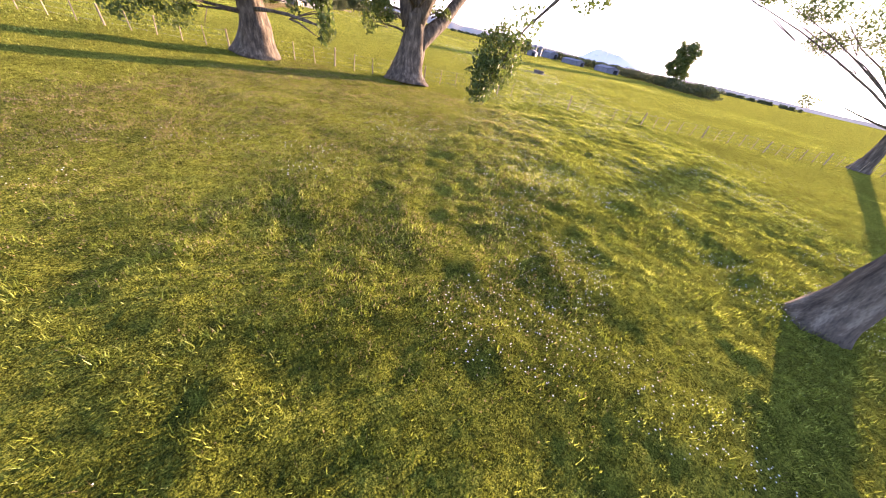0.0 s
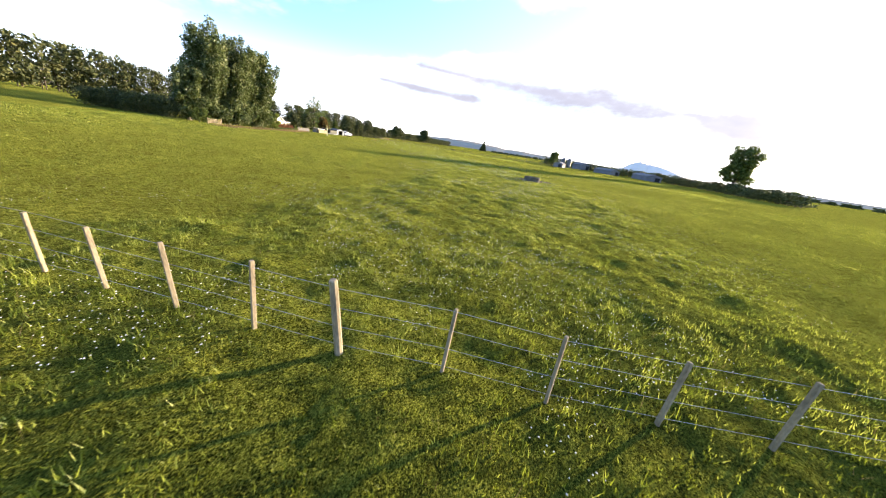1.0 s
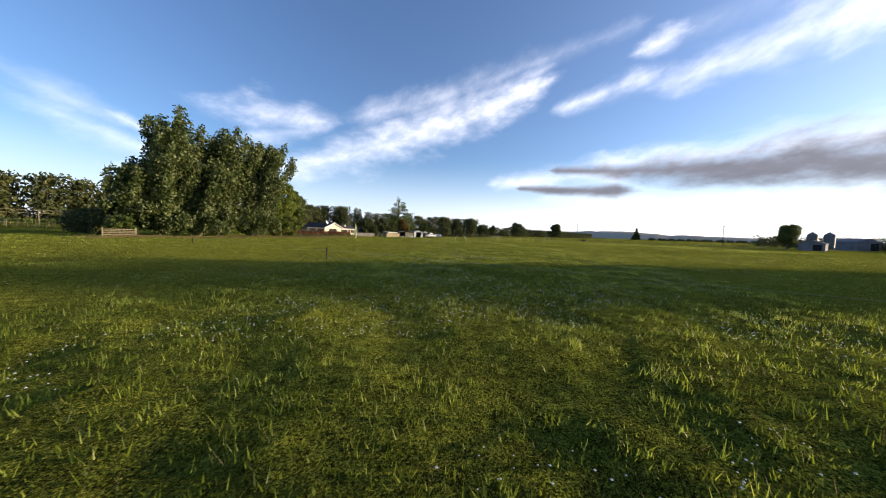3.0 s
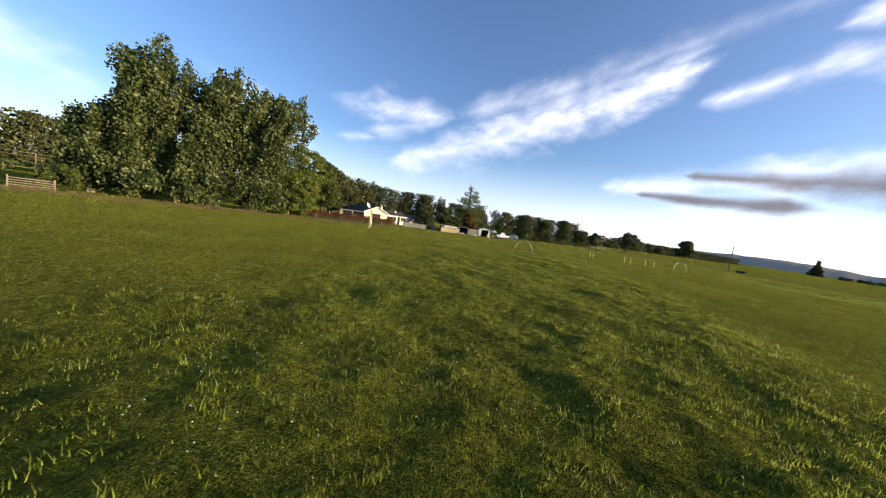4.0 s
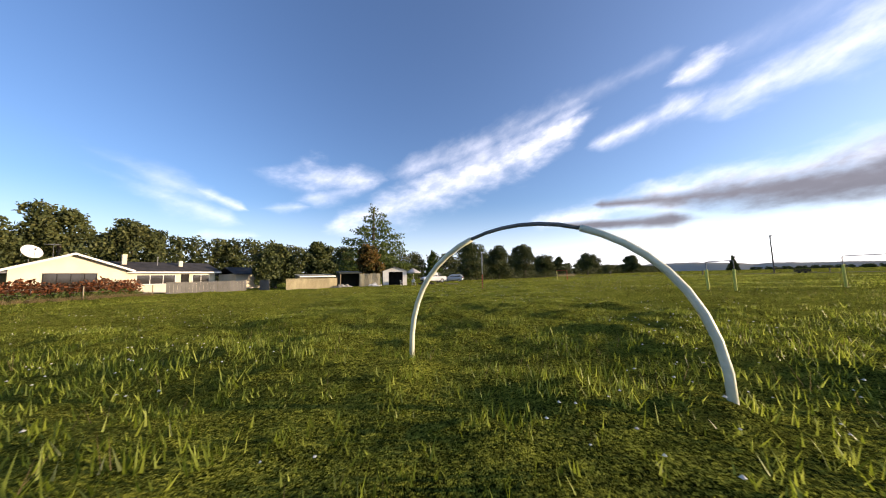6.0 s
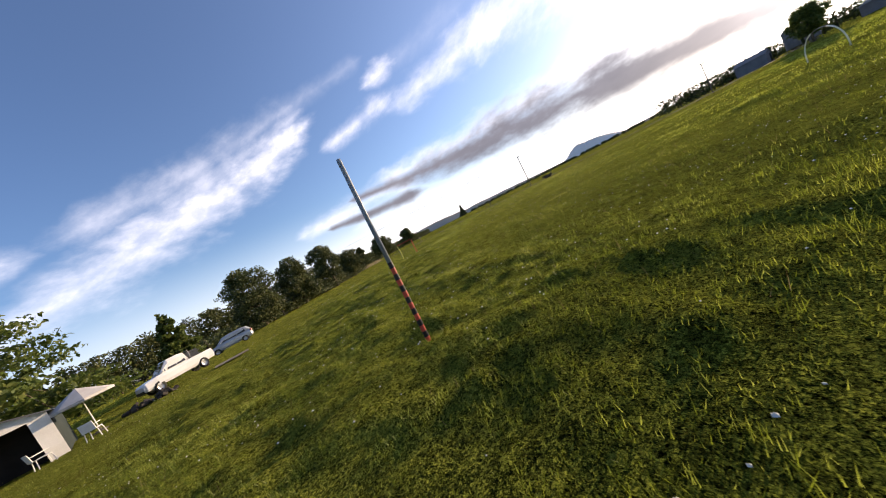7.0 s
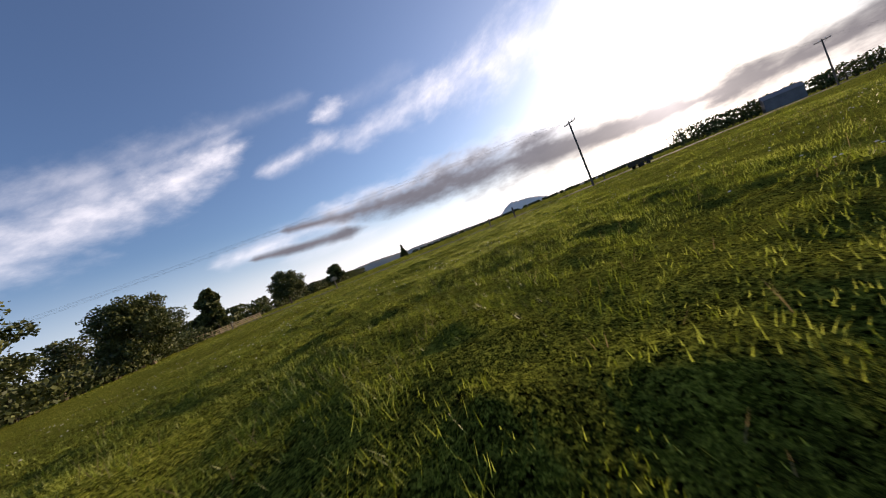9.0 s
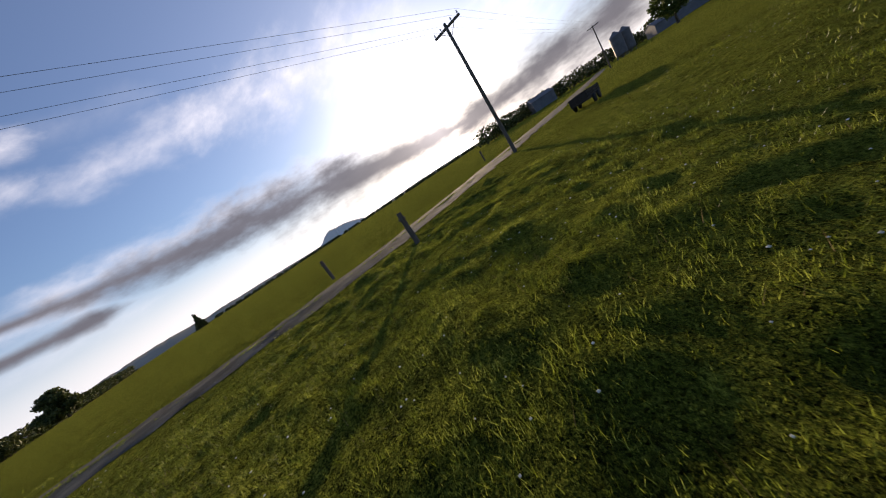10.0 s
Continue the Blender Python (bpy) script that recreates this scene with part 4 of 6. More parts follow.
GARDEN = [
    ("garden_tree", "bright green broad-leaved tree beside the house", -37.0, -66.0, 15.2, 5.4, M_LEAF_LIME, 1.2, "round"), ("garden_tree", "yellowish thin-leaved tree in the garden", -39.5, -60.0, 14.0, 5.0, M_LEAF_OAK, 1.5, "round"),
    ("garden_tree", "dark evergreen tree behind the hedge", -43.0, -55.6, 13.4, 5.0, M_LEAF_DARK, 1.0, "round"), ("garden_tree", "dark evergreen tree behind the house", -50.0, -52.0, 11.8, 5.2, M_LEAF_PINE, 1.0, "round"),
    ("garden_tree", "dark evergreen tree behind the house", -53.0, -44.5, 12.0, 5.0, M_LEAF_PINE, 1.0, "round"), ("garden_tree", "spreading evergreen tree behind the house", -54.0, -37.5, 11.2, 4.8, M_LEAF_PINE, 1.0, "round"),
    ("garden_tree", "small dark tree beside the house wall", -31.6, -31.0, 4.4, 2.0, M_LEAF_DARK, 0.4, "round"), ("garden_tree", "dark leafy tree behind the sheds", -33.5, -20.5, 7.6, 3.4, M_LEAF_DARK, 0.6, "round"),
    ("garden_tree", "dark leafy tree behind the sheds", -38.0, -25.5, 7.4, 3.6, M_LEAF_DARK, 0.6, "round"), ("garden_tree", "tree with leaves turning orange behind the sheds", -28.0, -15.0, 7.4, 3.0, M_LEAF_AUTUMN, 0.6, "round"),
    ("garden_tree", "tall open conifer behind the sheds", -35.0, -5.5, 17.2, 9.4, M_LEAF_OAK, 1.6, "layer"), ("garden_tree", "small pale conifer behind the parked cars", -27.0, 6.0, 7.2, 2.0, M_LEAF_OAK, 0.8, "layer"),
    ("garden_tree", "dense dark tree at the edge of the field", -22.6, 19.0, 10.6, 5.4, M_LEAF_DARK, 0.3, "round"), ("garden_tree", "dense dark tree at the edge of the field", -17.8, 28.0, 10.0, 4.8, M_LEAF_DARK, 0.3, "round"),
    ("garden_tree", "dark open-crowned tree against the sky", -13.4, 42.0, 11.4, 5.2, M_LEAF_DARK, 1.6, "round"), ("garden_tree", "low spreading tree at the edge of the field", -9.8, 57.0, 8.4, 5.0, M_LEAF_DARK, 1.0, "round"),
    ("garden_tree", "small dark tree at the edge of the field", -7.0, 75.0, 8.6, 2.6, M_LEAF_DARK, 0.6, "round"), ("garden_tree", "round dark tree beyond the track", 1.6, 140.0, 13.0, 7.6, M_LEAF_DARK, 2.2, "round"),
    ("garden_tree", "wide dark tree beyond the track", -14.0, 100.0, 6.0, 5.0, M_LEAF_DARK, 0.4, "round"), ("garden_tree", "spreading dark tree beside the farm sheds", 106.0, 12.0, 8.6, 4.4, M_LEAF_OAK, 1.8, "round")]
for k, (nm, lb, px, py, h, rad, mt, low, sort) in enumerate(GARDEN):
    r2 = np.random.default_rng(200 + k)
    bl = layer_blobs(r2, h, low, rad, 26) if sort == "layer" else round_blobs(r2, h, low, rad, 24, 0.72)
    tree(nm, lb, px, py, bl, (h * (0.95 if sort == "layer" else 0.55), 0.05 * h ** 0.7, 0, 0), 14000 if (px > -24 and py < 60) or sort == "layer" else 9000, 0.17 if px > -24 and py < 60 else 0.34 if py > 60 else 0.22, mt, M_BARK, 230 + k, limbs=9)
FAR = [("far_tree", "round dark tree far across the field", 38.0, 326.0, 19.0, 11.0, M_LEAF_DARK, 1.0, "round"), ("far_tree", "lone dark conifer on the horizon", 204.0, 605.0, 25.0, 8.5, M_LEAF_PINE, 0.5, "layer"),
       ("far_tree", "large lone tree in the pasture against the sun", 170.0, -48.0, 24.0, 9.6, M_LEAF_OAK, 3.6, "round")]
for k, (nm, lb, px, py, h, rad, mt, low, sort) in enumerate(FAR):
    r2 = np.random.default_rng(300 + k)
    bl = layer_blobs(r2, h, low, rad, 16) if sort == "layer" else round_blobs(r2, h, low, rad, 32, 0.7)
    tree(nm, lb, px, py, bl, (h * (0.95 if sort == "layer" else 0.6), 0.03 * h, 0, 0), 14000 if mt is M_LEAF_OAK else 8000, 0.38 if mt is M_LEAF_OAK else 0.9, mt, M_BARK, 330 + k, limbs=14)


def woods(name, label, line, depth, h0, h1, step, mat, seed, leaves, size):
    """A far belt of wood: many crowns and stems in one mesh."""
    rng = np.random.default_rng(seed)
    blobs, stems = [], Shape()
    for (ax, ay), (bx, by) in zip(line[:-1], line[1:]):
        n = int(math.hypot(bx - ax, by - ay) / step)
        for k in range(n):
            for row in range(2):
                t = (k + rng.uniform(-0.3, 0.3)) / n
                x, y = ax + (bx - ax) * t + rng.uniform(-1, 1) * depth * 0.3, ay + (by - ay) * t + rng.uniform(-1, 1) * depth * 0.3
                h = rng.uniform(0.35 * h0 + 0.65 * h1, h1) if rng.uniform() < 0.75 else rng.uniform(h0, h1)
                stems.tube([(x, y, -0.1), (x + 0.1, y, h * 0.9)], [0.26, 0.05], 5, False)
                for q in range(7):
                    tt = (q + 0.6) / 7
                    w = (2.0 + 0.1 * h) * (1.0 - 0.28 * tt)
                    blobs.append((x + rng.normal() * w * 0.45, y + rng.normal() * w * 0.45, h * (0.08 + 0.88 * tt), w * 1.2, w * 1.2, h * 0.10))
    vs, fs = clump_leaves(blobs, leaves, size, rng)
    top = thing(name, label, "woods", kind="stuff")
    part("foliage", array_mesh("foliage", vs, fs), mat, top)
    part("stems", stems, M_BARK, top)


woods("pine_wood", "belt of dark pines with brown stems behind the orchard", [(-215, -200), (-222, -90), (-205, -20), (-165, 55)], 12, 22, 26, 4.6, M_LEAF_PINE, 401, 58000, 0.9)
woods("woods", "long belt of dark trees behind the house", [(-165, 55), (-128, 92)], 14, 17, 23, 4.2, M_LEAF_PINE, 402, 26000, 0.6)
woods("woods", "long belt of dark trees behind the house", [(-128, 92), (-92, 128), (-44, 192)], 14, 13, 18.5, 4.2, M_LEAF_PINE, 407, 42000, 0.55)
woods("woods", "low dark belt of trees along the far fields", [(-44, 192), (-8, 262), (18, 350), (120, 640)], 10, 7, 11, 6.5, M_LEAF_DARK, 403, 22000, 1.0)
woods("woods", "low dark belt of trees on the horizon", [(240, 640), (420, 520), (560, 330), (640, 120)], 14, 3, 5, 7.0, M_LEAF_DARK, 404, 16000, 1.2)
woods("hedgerow", "low dark hedgerow beyond the farm sheds", [(126, 62), (150, 48), (172, 10), (168, -46), (150, -90)], 4, 3.2, 5.4, 3.2, M_LEAF_DARK, 405, 22000, 0.42)
woods("hedgerow", "thick dark undergrowth along the edge of the field", [(-27, 12), (-20, 26), (-15, 44), (-12, 60), (-10, 74)], 3, 1.4, 2.6, 2.0, M_LEAF_DARK, 406, 22000, 0.20)


def hedge(name, label, line, h, w, mat, seed, leaves, size):
    rng = np.random.default_rng(seed)
    blobs, sh = [], Shape()
    for (ax, ay), (bx, by) in zip(line[:-1], line[1:]):
        n = int(math.hypot(bx - ax, by - ay) / 0.7)
        for k in range(n):
            t = (k + 0.5) / n
            hh = h * rng.uniform(0.75, 1.1)
            x, y = ax + (bx - ax) * t + rng.normal() * w * 0.12, ay + (by - ay) * t + rng.normal() * w * 0.12
            blobs.append((x, y, hh * 0.52, w * 0.5, w * 0.5, hh * 0.52))
            for _ in range(2):
                sh.tube([(x, y, -0.05), (x + rng.normal() * 0.25, y + rng.normal() * 0.25, hh * 0.9)], [0.02, 0.006], 4, False)
    vs, fs = clump_leaves(blobs, leaves, size, rng)
    top = thing(name, label, "hedge")
    part("foliage", array_mesh("foliage", vs, fs), mat, top)
    part("stems", sh, M_BARK, top)["kind"] = "stuff"


hedge("shelter_hedge", "tall dark clipped shelter hedge beside the orchard", [(-61.0, -92.4), (-50.0, -94.6), (-39.5, -96.8)], 4.6, 3.4, M_LEAF_PINE, 503, 15000, 0.22)
hedge("hedge", "low hedge of reddish brown leaves in front of the garden", [(-33.4, -71.5), (-31.8, -62), (-31.0, -52), (-33.4, -43)], 1.5, 1.7, M_LEAF_RED, 501, 15000, 0.13)
hedge("hedge", "rough green growth at the foot of the hedge", [(-31.8, -71), (-30.2, -62), (-29.4, -52), (-31.0, -43.5)], 0.6, 1.0, M_LEAF_OAK, 502, 5000, 0.10)

# ---- fences, posts and gates ----


def post_mesh(r, h, sides=7, square=False, lean=0.0):
    sh = Shape()
    if square:
        sh.box(-r, -r * 0.7, -0.25, r, r * 0.7, h, r * 0.25)
    else:
        sh.tube([(0, 0, -0.25), (0, 0, h * 0.5), (lean, 0, h - 0.02), (lean, 0, h)], [r, r * 0.97, r * 0.94, r * 0.7], sides)
    return sh.mesh("post", False)


def post_and_wire(name, label, line, step, h, r, every, wires, seed, mat, strong):
    """A post-and-wire fence: stout posts at intervals, thin battens between, and the strained wires."""
    rng = np.random.default_rng(seed)
    top = thing(name, label, "fence")
    thin, stout = post_mesh(r, h, square=True), post_mesh(r * 1.9, h * 1.06, 9)
    spots, k = [], 0
    for (ax, ay), (bx, by) in zip(line[:-1], line[1:]):
        n = max(1, int(round(math.hypot(bx - ax, by - ay) / step)))
        for i in range(n):
            t = i / n
            spots.append((ax + (bx - ax) * t, ay + (by - ay) * t))
    spots.append(line[-1])
    for i, (x, y) in enumerate(spots):
        big = i % every == 0
        ob = part("post", stout if big else thin, strong if big else mat, top)
        ob.matrix_basis = pose(x, y, at(x, y), rng.normal() * 2.2, rng.normal() * 2.2, rng.uniform(0, 90)) @ Matrix.Diagonal((1, 1, rng.uniform(0.92, 1.06), 1))
    for j in range(wires):
        sh = Shape()
        z = h * (0.16 + 0.78 * j / max(1, wires - 1))
        sh.tube([(x, y, at(x, y) + z) for x, y in spots], 0.0035, 3, False)
        part("wire", sh, M_WIRE, top)


post_and_wire("fence", "post and wire fence of pale weathered posts along the trees", [(-62, -168.6), (-30, -170.2), (-6, -172.0), (3, -171.6), (8.1, -173.2), (12.3, -174.6), (20, -176.4), (28, -178.6), (58, -187.0)], 1.5, 1.2, 0.034, 5, 4, 21, M_POST, M_POST)
post_and_wire("fence", "low post and wire fence in front of the red hedge", [(-30.0, -72), (-28.4, -62), (-27.6, -52), (-29.6, -43)], 5.4, 1.0, 0.05, 4, 3, 22, M_POST, M_POST)


def stake(x, y, h, r, label, mat, group):
    sh = Shape()
    sh.tube([(0, 0, -0.2), (0, 0, h * 0.55), (0.01, 0, h)], [r, r * 0.95, r * 0.85], 8)
    sh.tube([(0, 0, h * 0.78), (0, 0, h * 0.84)], [r * 1.35, r * 1.35], 8)
    ob = part("fence_stake", sh, mat)
    ob.matrix_basis = pose(x, y, at(x, y))
    tagged(ob, label, "post", group)


for sx, sy in ((-35.3, -95.0), (-10.7, -101.8), (13.9, -108.6), (38.5, -115.4), (63.1, -122.2)):
    stake(sx, sy, 0.72, 0.055, "short dark stake of an electric fence in the pasture", M_POSTDARK, "electric fence stakes")
strand = Shape()
strand.tube([(-60, -88.2, 0.6), (-35.3, -95.0, at(-35.3, -95.0, 0.6)), (-10.7, -101.8, at(-10.7, -101.8, 0.6)), (13.9, -108.6, at(13.9, -108.6, 0.6)), (38.5, -115.4, at(38.5, -115.4, 0.6)), (63.1, -122.2, at(63.1, -122.2, 0.6))], 0.003, 3, False)
tagged(part("electric_fence_wire", strand, M_WIRE), "thin electric fence wire strung from stake to stake", "wire")
for sx, sy, hh, rr in ((29.6, 37.0, 1.25, 0.10), (31.4, 44.4, 1.15, 0.10), (-3.5, 66.0, 1.2, 0.09), (52.0, 41.0, 1.1, 0.09)):
    stake(sx, sy, hh, rr, "stout weathered post beside the gravel track", M_POLEWOOD, "posts beside the track")

# the round concrete trough
trough = thing("water_trough", "round concrete water trough on trampled soil", "trough", pose(TROUGH[0], TROUGH[1], 0.02) @ Matrix.Diagonal((1.14, 1.14, 0.80, 1)))
bowl = Shape()
bowl.lathe([(0.0, 0.12), (0.80, 0.12), (0.83, 0.70), (0.86, 0.76), (0.92, 0.77), (0.97, 0.74), (0.98, 0.66), (0.96, 0.62), (0.97, 0.0), (0.99, -0.08)], 40)
part("bowl", bowl, M_CONCRETE, trough, smooth=True)
water = Shape()
water.lathe([(0.0, 0.60), (0.824, 0.60), (0.824, 0.55), (0.0, 0.55)], 40)
part("water", water, M_WATER, trough, "dark still water")
valve = Shape()
valve.box(-0.16, 0.62, 0.62, 0.16, 0.80, 0.80, 0.02)
valve.tube([(0, 0.72, 0.64), (0, 0.4, 0.62)], 0.012, 6)
valve.lathe([(0.0, 0.60), (0.07, 0.62), (0.09, 0.66), (0.07, 0.70), (0.0, 0.72)], 12, pose(0, 0.36, 0))
part("float_valve", valve, M_PIPE, trough)


# ---- the flying course ----
def foam_gate(label, a, b, h, left, bar, right, r, half=False, group="flying gates"):
    """A square gate: two posts and a bar, of foam tube over pipe, between two feet."""
    (ax, ay), (bx, by) = a, b
    w = math.hypot(bx - ax, by - ay)
    rz = math.degrees(math.atan2(by - ay, bx - ax))
    top = thing("flying_gate", label, "gate", pose(ax, ay, at((ax + bx) / 2, (ay + by) / 2), 0, 0, rz), group)
    pipe = Shape()
    pr = r * 0.36
    pipe.tube([(0, 0, -0.2), (0, 0, h * 0.5), (0.0, 0, h - 0.10), (0.02, 0, h - 0.02), (0.10, 0, h), (w - 0.10, 0, h), (w - 0.02, 0, h - 0.02), (w, 0, h - 0.10), (w, 0, h * 0.5), (w, 0, -0.2)], pr, 8)
    part("pipe_frame", pipe, M_PIPE, top)
    tall = h * (0.72 if half else 0.955)
    if left:
        s = Shape()
        n = 8
        s.tube([(0.10 * math.sin(math.pi * k / n) * (0 if half else 1), 0.02 * math.sin(2.2 * k / n * math.pi), 0.0 + tall * k / n) for k in range(n + 1)], [r] * (n + 1), 12)
        part("foam_post", s, left, top, smooth=True)
    if right:
        s = Shape()
        n = 8
        s.tube([(w - 0.02 * math.sin(math.pi * k / n), 0.0, 0.0 + tall * k / n) for k in range(n + 1)], [r] * (n + 1), 12)
        part("foam_post", s, right, top, smooth=True)
    if bar:
        s = Shape()
        s.tube([(0.03 + (w - 0.14) * k / 6, 0, h - 0.012 * math.sin(math.pi * k / 6)) for k in range(7)], [r] * 7, 12)
        part("foam_bar", s, bar, top, smooth=True)
    return top


foam_gate("square flying gate of yellow and red foam tubes", (1.05, 0.42), (2.82, -0.34), 1.80, M_NOODLE_Y, M_NOODLE_R, M_NOODLE_R, 0.047)
for a, b, lb in (((13.2, -33.3), (14.0, -34.6), "grey pipe flying gate with yellow lower posts"), ((19.0, -32.1), (20.1, -33.5), "grey pipe flying gate with yellow lower posts"), ((22.2, -30.2), (23.6, -31.0), "grey pipe flying gate with yellow lower posts")):
    foam_gate(lb, a, b, 1.6, M_NOODLE_Y, None, M_NOODLE_Y, 0.06, True)


def hoop(label, a, b, h):
    (ax, ay), (bx, by) = a, b
    w = math.hypot(bx - ax, by - ay)
    top = thing("hoop_gate", label, "hoop", pose(ax, ay, at((ax + bx) / 2, (ay + by) / 2), 0, 0, math.degrees(math.atan2(by - ay, bx - ax))), "hoop gates")
    for nm, mt, k0, k1 in (("hoop_leg", M_HOOP, 0, 9), ("hoop_crown", M_PIPE, 9, 15), ("hoop_leg", M_HOOP, 15, 24)):
        s = Shape()
        s.tube([(w / 2 - w / 2 * math.cos(math.pi * k / 24), 0, h * math.sin(math.pi * k / 24) ** 0.8 - (0.12 if k in (0, 24) else 0)) for k in range(k0, k1 + 1)], [0.034 if mt is M_HOOP else 0.022] * (k1 - k0 + 1), 8)
        part(nm, s, mt, top, smooth=True)


hoop("pale hoop gate standing in the grass", (5.5, -52.1), (8.6, -52.5), 1.62)
hoop("pale hoop gate standing in the grass", (26.6, -24.4), (28.6, -21.8), 1.62)

slalom = thing("slalom_pole", "tall grey slalom pole with red and black spiral tape below", "pole", pose(-1.2, -31.1, at(-1.2, -31.1), 0, 1.0, 0))
s = Shape()
s.tube([(0, 0, 1.35), (0.0, 0, 2.2), (0.01, 0, 2.98), (0.01, 0, 3.02)], [0.036, 0.036, 0.036, 0.030], 12)
part("upper_pole", s, M_PIPEBLUE, slalom, smooth=True)
for k in range(14):
    z = 1.35 * k / 14
    s = Shape()
    s.tube([(0, 0, z - (0.15 if k == 0 else 0)), (0, 0, z + 1.35 / 14)], [0.038 + 0.001 * (k % 2)] * 2, 12)
    part("tape_band", s, M_REDTAPE if k % 2 == 0 else M_BLACK, slalom)

flag = thing("feather_flag", "tall yellow-green and white feather flag on a thin pole", "flag", pose(-14.0, -66.5, at(-14.0, -66.5), 0, 0, 70))
s = Shape()
s.tube([(0, 0, -0.3), (0, 0, 1.5), (-0.02, 0, 2.8), (-0.02, 0, 3.6)], [0.025, 0.022, 0.016, 0.012], 8)
part("pole", s, M_PIPE, flag)


def cloth(x0, x1, z0, z1, seed):
    """A strip of cloth with folds and a little thickness."""
    vs, fs, n, k = [], [], 22, 6
    for side in (0.006, -0.006):
        for i in range(n + 1):
            t = i / n
            for j in range(k + 1):
                u = j / k
                wd = (0.35 + 0.65 * math.sin(math.pi * (0.12 + 0.76 * t)))
                x = x0 + (x1 - x0) * u * wd + 0.05 * math.sin(t * 5)
                vs.append((x, side + 0.05 * math.sin(u * 5 + t * 7 + seed), z0 + (z1 - z0) * t - 0.06 * u * math.sin(t * 3)))
    m = (n + 1) * (k + 1)
    for i in range(n):
        for j in range(k):
            a = i * (k + 1) + j
            fs += [(a, a + 1, a + k + 2, a + k + 1), (a + m, a + m + k + 1, a + m + k + 2, a + m + 1)]
    rim = [i * (k + 1) for i in range(n + 1)] + [n * (k + 1) + j for j in range(1, k + 1)] + [i * (k + 1) + k for i in range(n - 1, -1, -1)] + [j for j in range(k - 1, 0, -1)]
    for p, q in zip(rim, rim[1:] + rim[:1]):
        fs.append((p, q, q + m, p + m))
    sh = Shape()
    sh.add(vs, fs)
    return sh


part("cloth", cloth(0.02, 0.30, 0.12, 3.45, 0.0), M_FLAGCLOTH, flag, "yellow-green cloth", smooth=True)
part("cloth", cloth(0.30, 0.46, 0.12, 3.0, 1.4), M_FLAGWHITE, flag, "white cloth edge", smooth=True)


# ---- power poles ----
def power_pole(x, y, h, rz, label, cross=True, r=0.13):
    top = thing("power_pole", label, "pole", pose(x, y, at(x, y), 0, 0.6, rz), "power poles")
    s = Shape()
    s.tube([(0, 0, -0.5), (0, 0, 0.0), (0, 0, h * 0.5), (0, 0, h)], [r * 1.05, r, r * 0.85, r * 0.68], 12)
    part("post", s, M_POLEWOOD, top, smooth=True)
    if cross:
        s = Shape()
        s.box(-1.0, -0.16, h - 0.28, 1.0, -0.06, h - 0.15, 0.012)
        part("cross_arm", s, M_POLEWOOD, top)
        for sx in (-1, 1):
            s2 = Shape()
            s2.tube([(0, -0.12, h - 0.75), (sx * 0.55, -0.12, h - 0.26)], 0.016, 6)
            part("brace", s2, M_PIPE, top)
        for ix in (-0.92, -0.42, 0.42, 0.92):
            s = Shape()
            s.lathe([(0.0, 0.0), (0.02, 0.0), (0.02, 0.06), (0.05, 0.07), (0.055, 0.11), (0.03, 0.13), (0.045, 0.15), (0.03, 0.19), (0.0, 0.20)], 10, pose(ix, -0.11, h - 0.15))
            part("insulator", s, M_LAMP_CLEAR, top, "pale porcelain insulator")
    return top


HEAD = math.degrees(math.atan2(25.4 - 35.4, 94.0 - 41.3)) + 90
power_pole(41.3, 35.4, 8.4, HEAD, "weathered wooden power pole with cross arm beside the track")
power_pole(94.0, 25.4, 8.2, HEAD, "weathered wooden power pole with cross arm by the silos")
power_pole(-38.0, 62.0, 9.0, HEAD, "grey wooden power pole among the trees")
power_pole(-21.0, 23.5, 6.0, 0, "bare grey wooden pole beside the dark trees", False, 0.12)
ca, sa = math.cos(radians(HEAD)), math.sin(radians(HEAD))
for ix in (-0.92, -0.42, 0.42, 0.92):
    s = Shape()
    ends = [(-38.0 + ix * ca, 62.0 + ix * sa, 9.05), (41.3 + ix * ca, 35.4 + ix * sa, 8.45), (94.0 + ix * ca, 25.4 + ix * sa, 8.25), (165.0 + ix * ca, 12.2 + ix * sa, 8.3)]
    pts = []
    for a, b in zip(ends[:-1], ends[1:]):
        ln = math.hypot(b[0] - a[0], b[1] - a[1])
        pts += bent(a, b, -0.006 * ln, 14)[:-1]
    s.tube(pts + [Vector(ends[-1])], 0.0055, 4, False)
    tagged(part("power_line", s, M_PIPE), "thin dark overhead power line between the poles", "cable", "power lines")

# dark trailer beside the track
trailer = thing("stock_trailer", "low dark timber stock trailer beside the gravel track", "trailer", pose(43.6, 30.8, at(43.6, 30.8), 0, 0, -20) @ Matrix.Diagonal((0.74, 0.74, 0.80, 1)))
s = Shape()
s.box(-1.5, -0.75, 0.42, 1.5, 0.75, 0.52, 0.02)
part("deck", s, M_TANK, trailer)
for ya, yb in ((-0.75, -0.71), (0.71, 0.75)):
    for z0 in (0.54, 0.72, 0.90):
        s = Shape()
        s.box(-1.5, ya, z0, 1.5, yb, z0 + 0.155, 0.01)
        part("side_board", s, M_TANK, trailer)
for xa in (-1.5, 1.46):
    s = Shape()
    s.box(xa, -0.70, 0.53, xa + 0.04, 0.70, 1.04, 0.01)
    part("end_board", s, M_TANK, trailer)
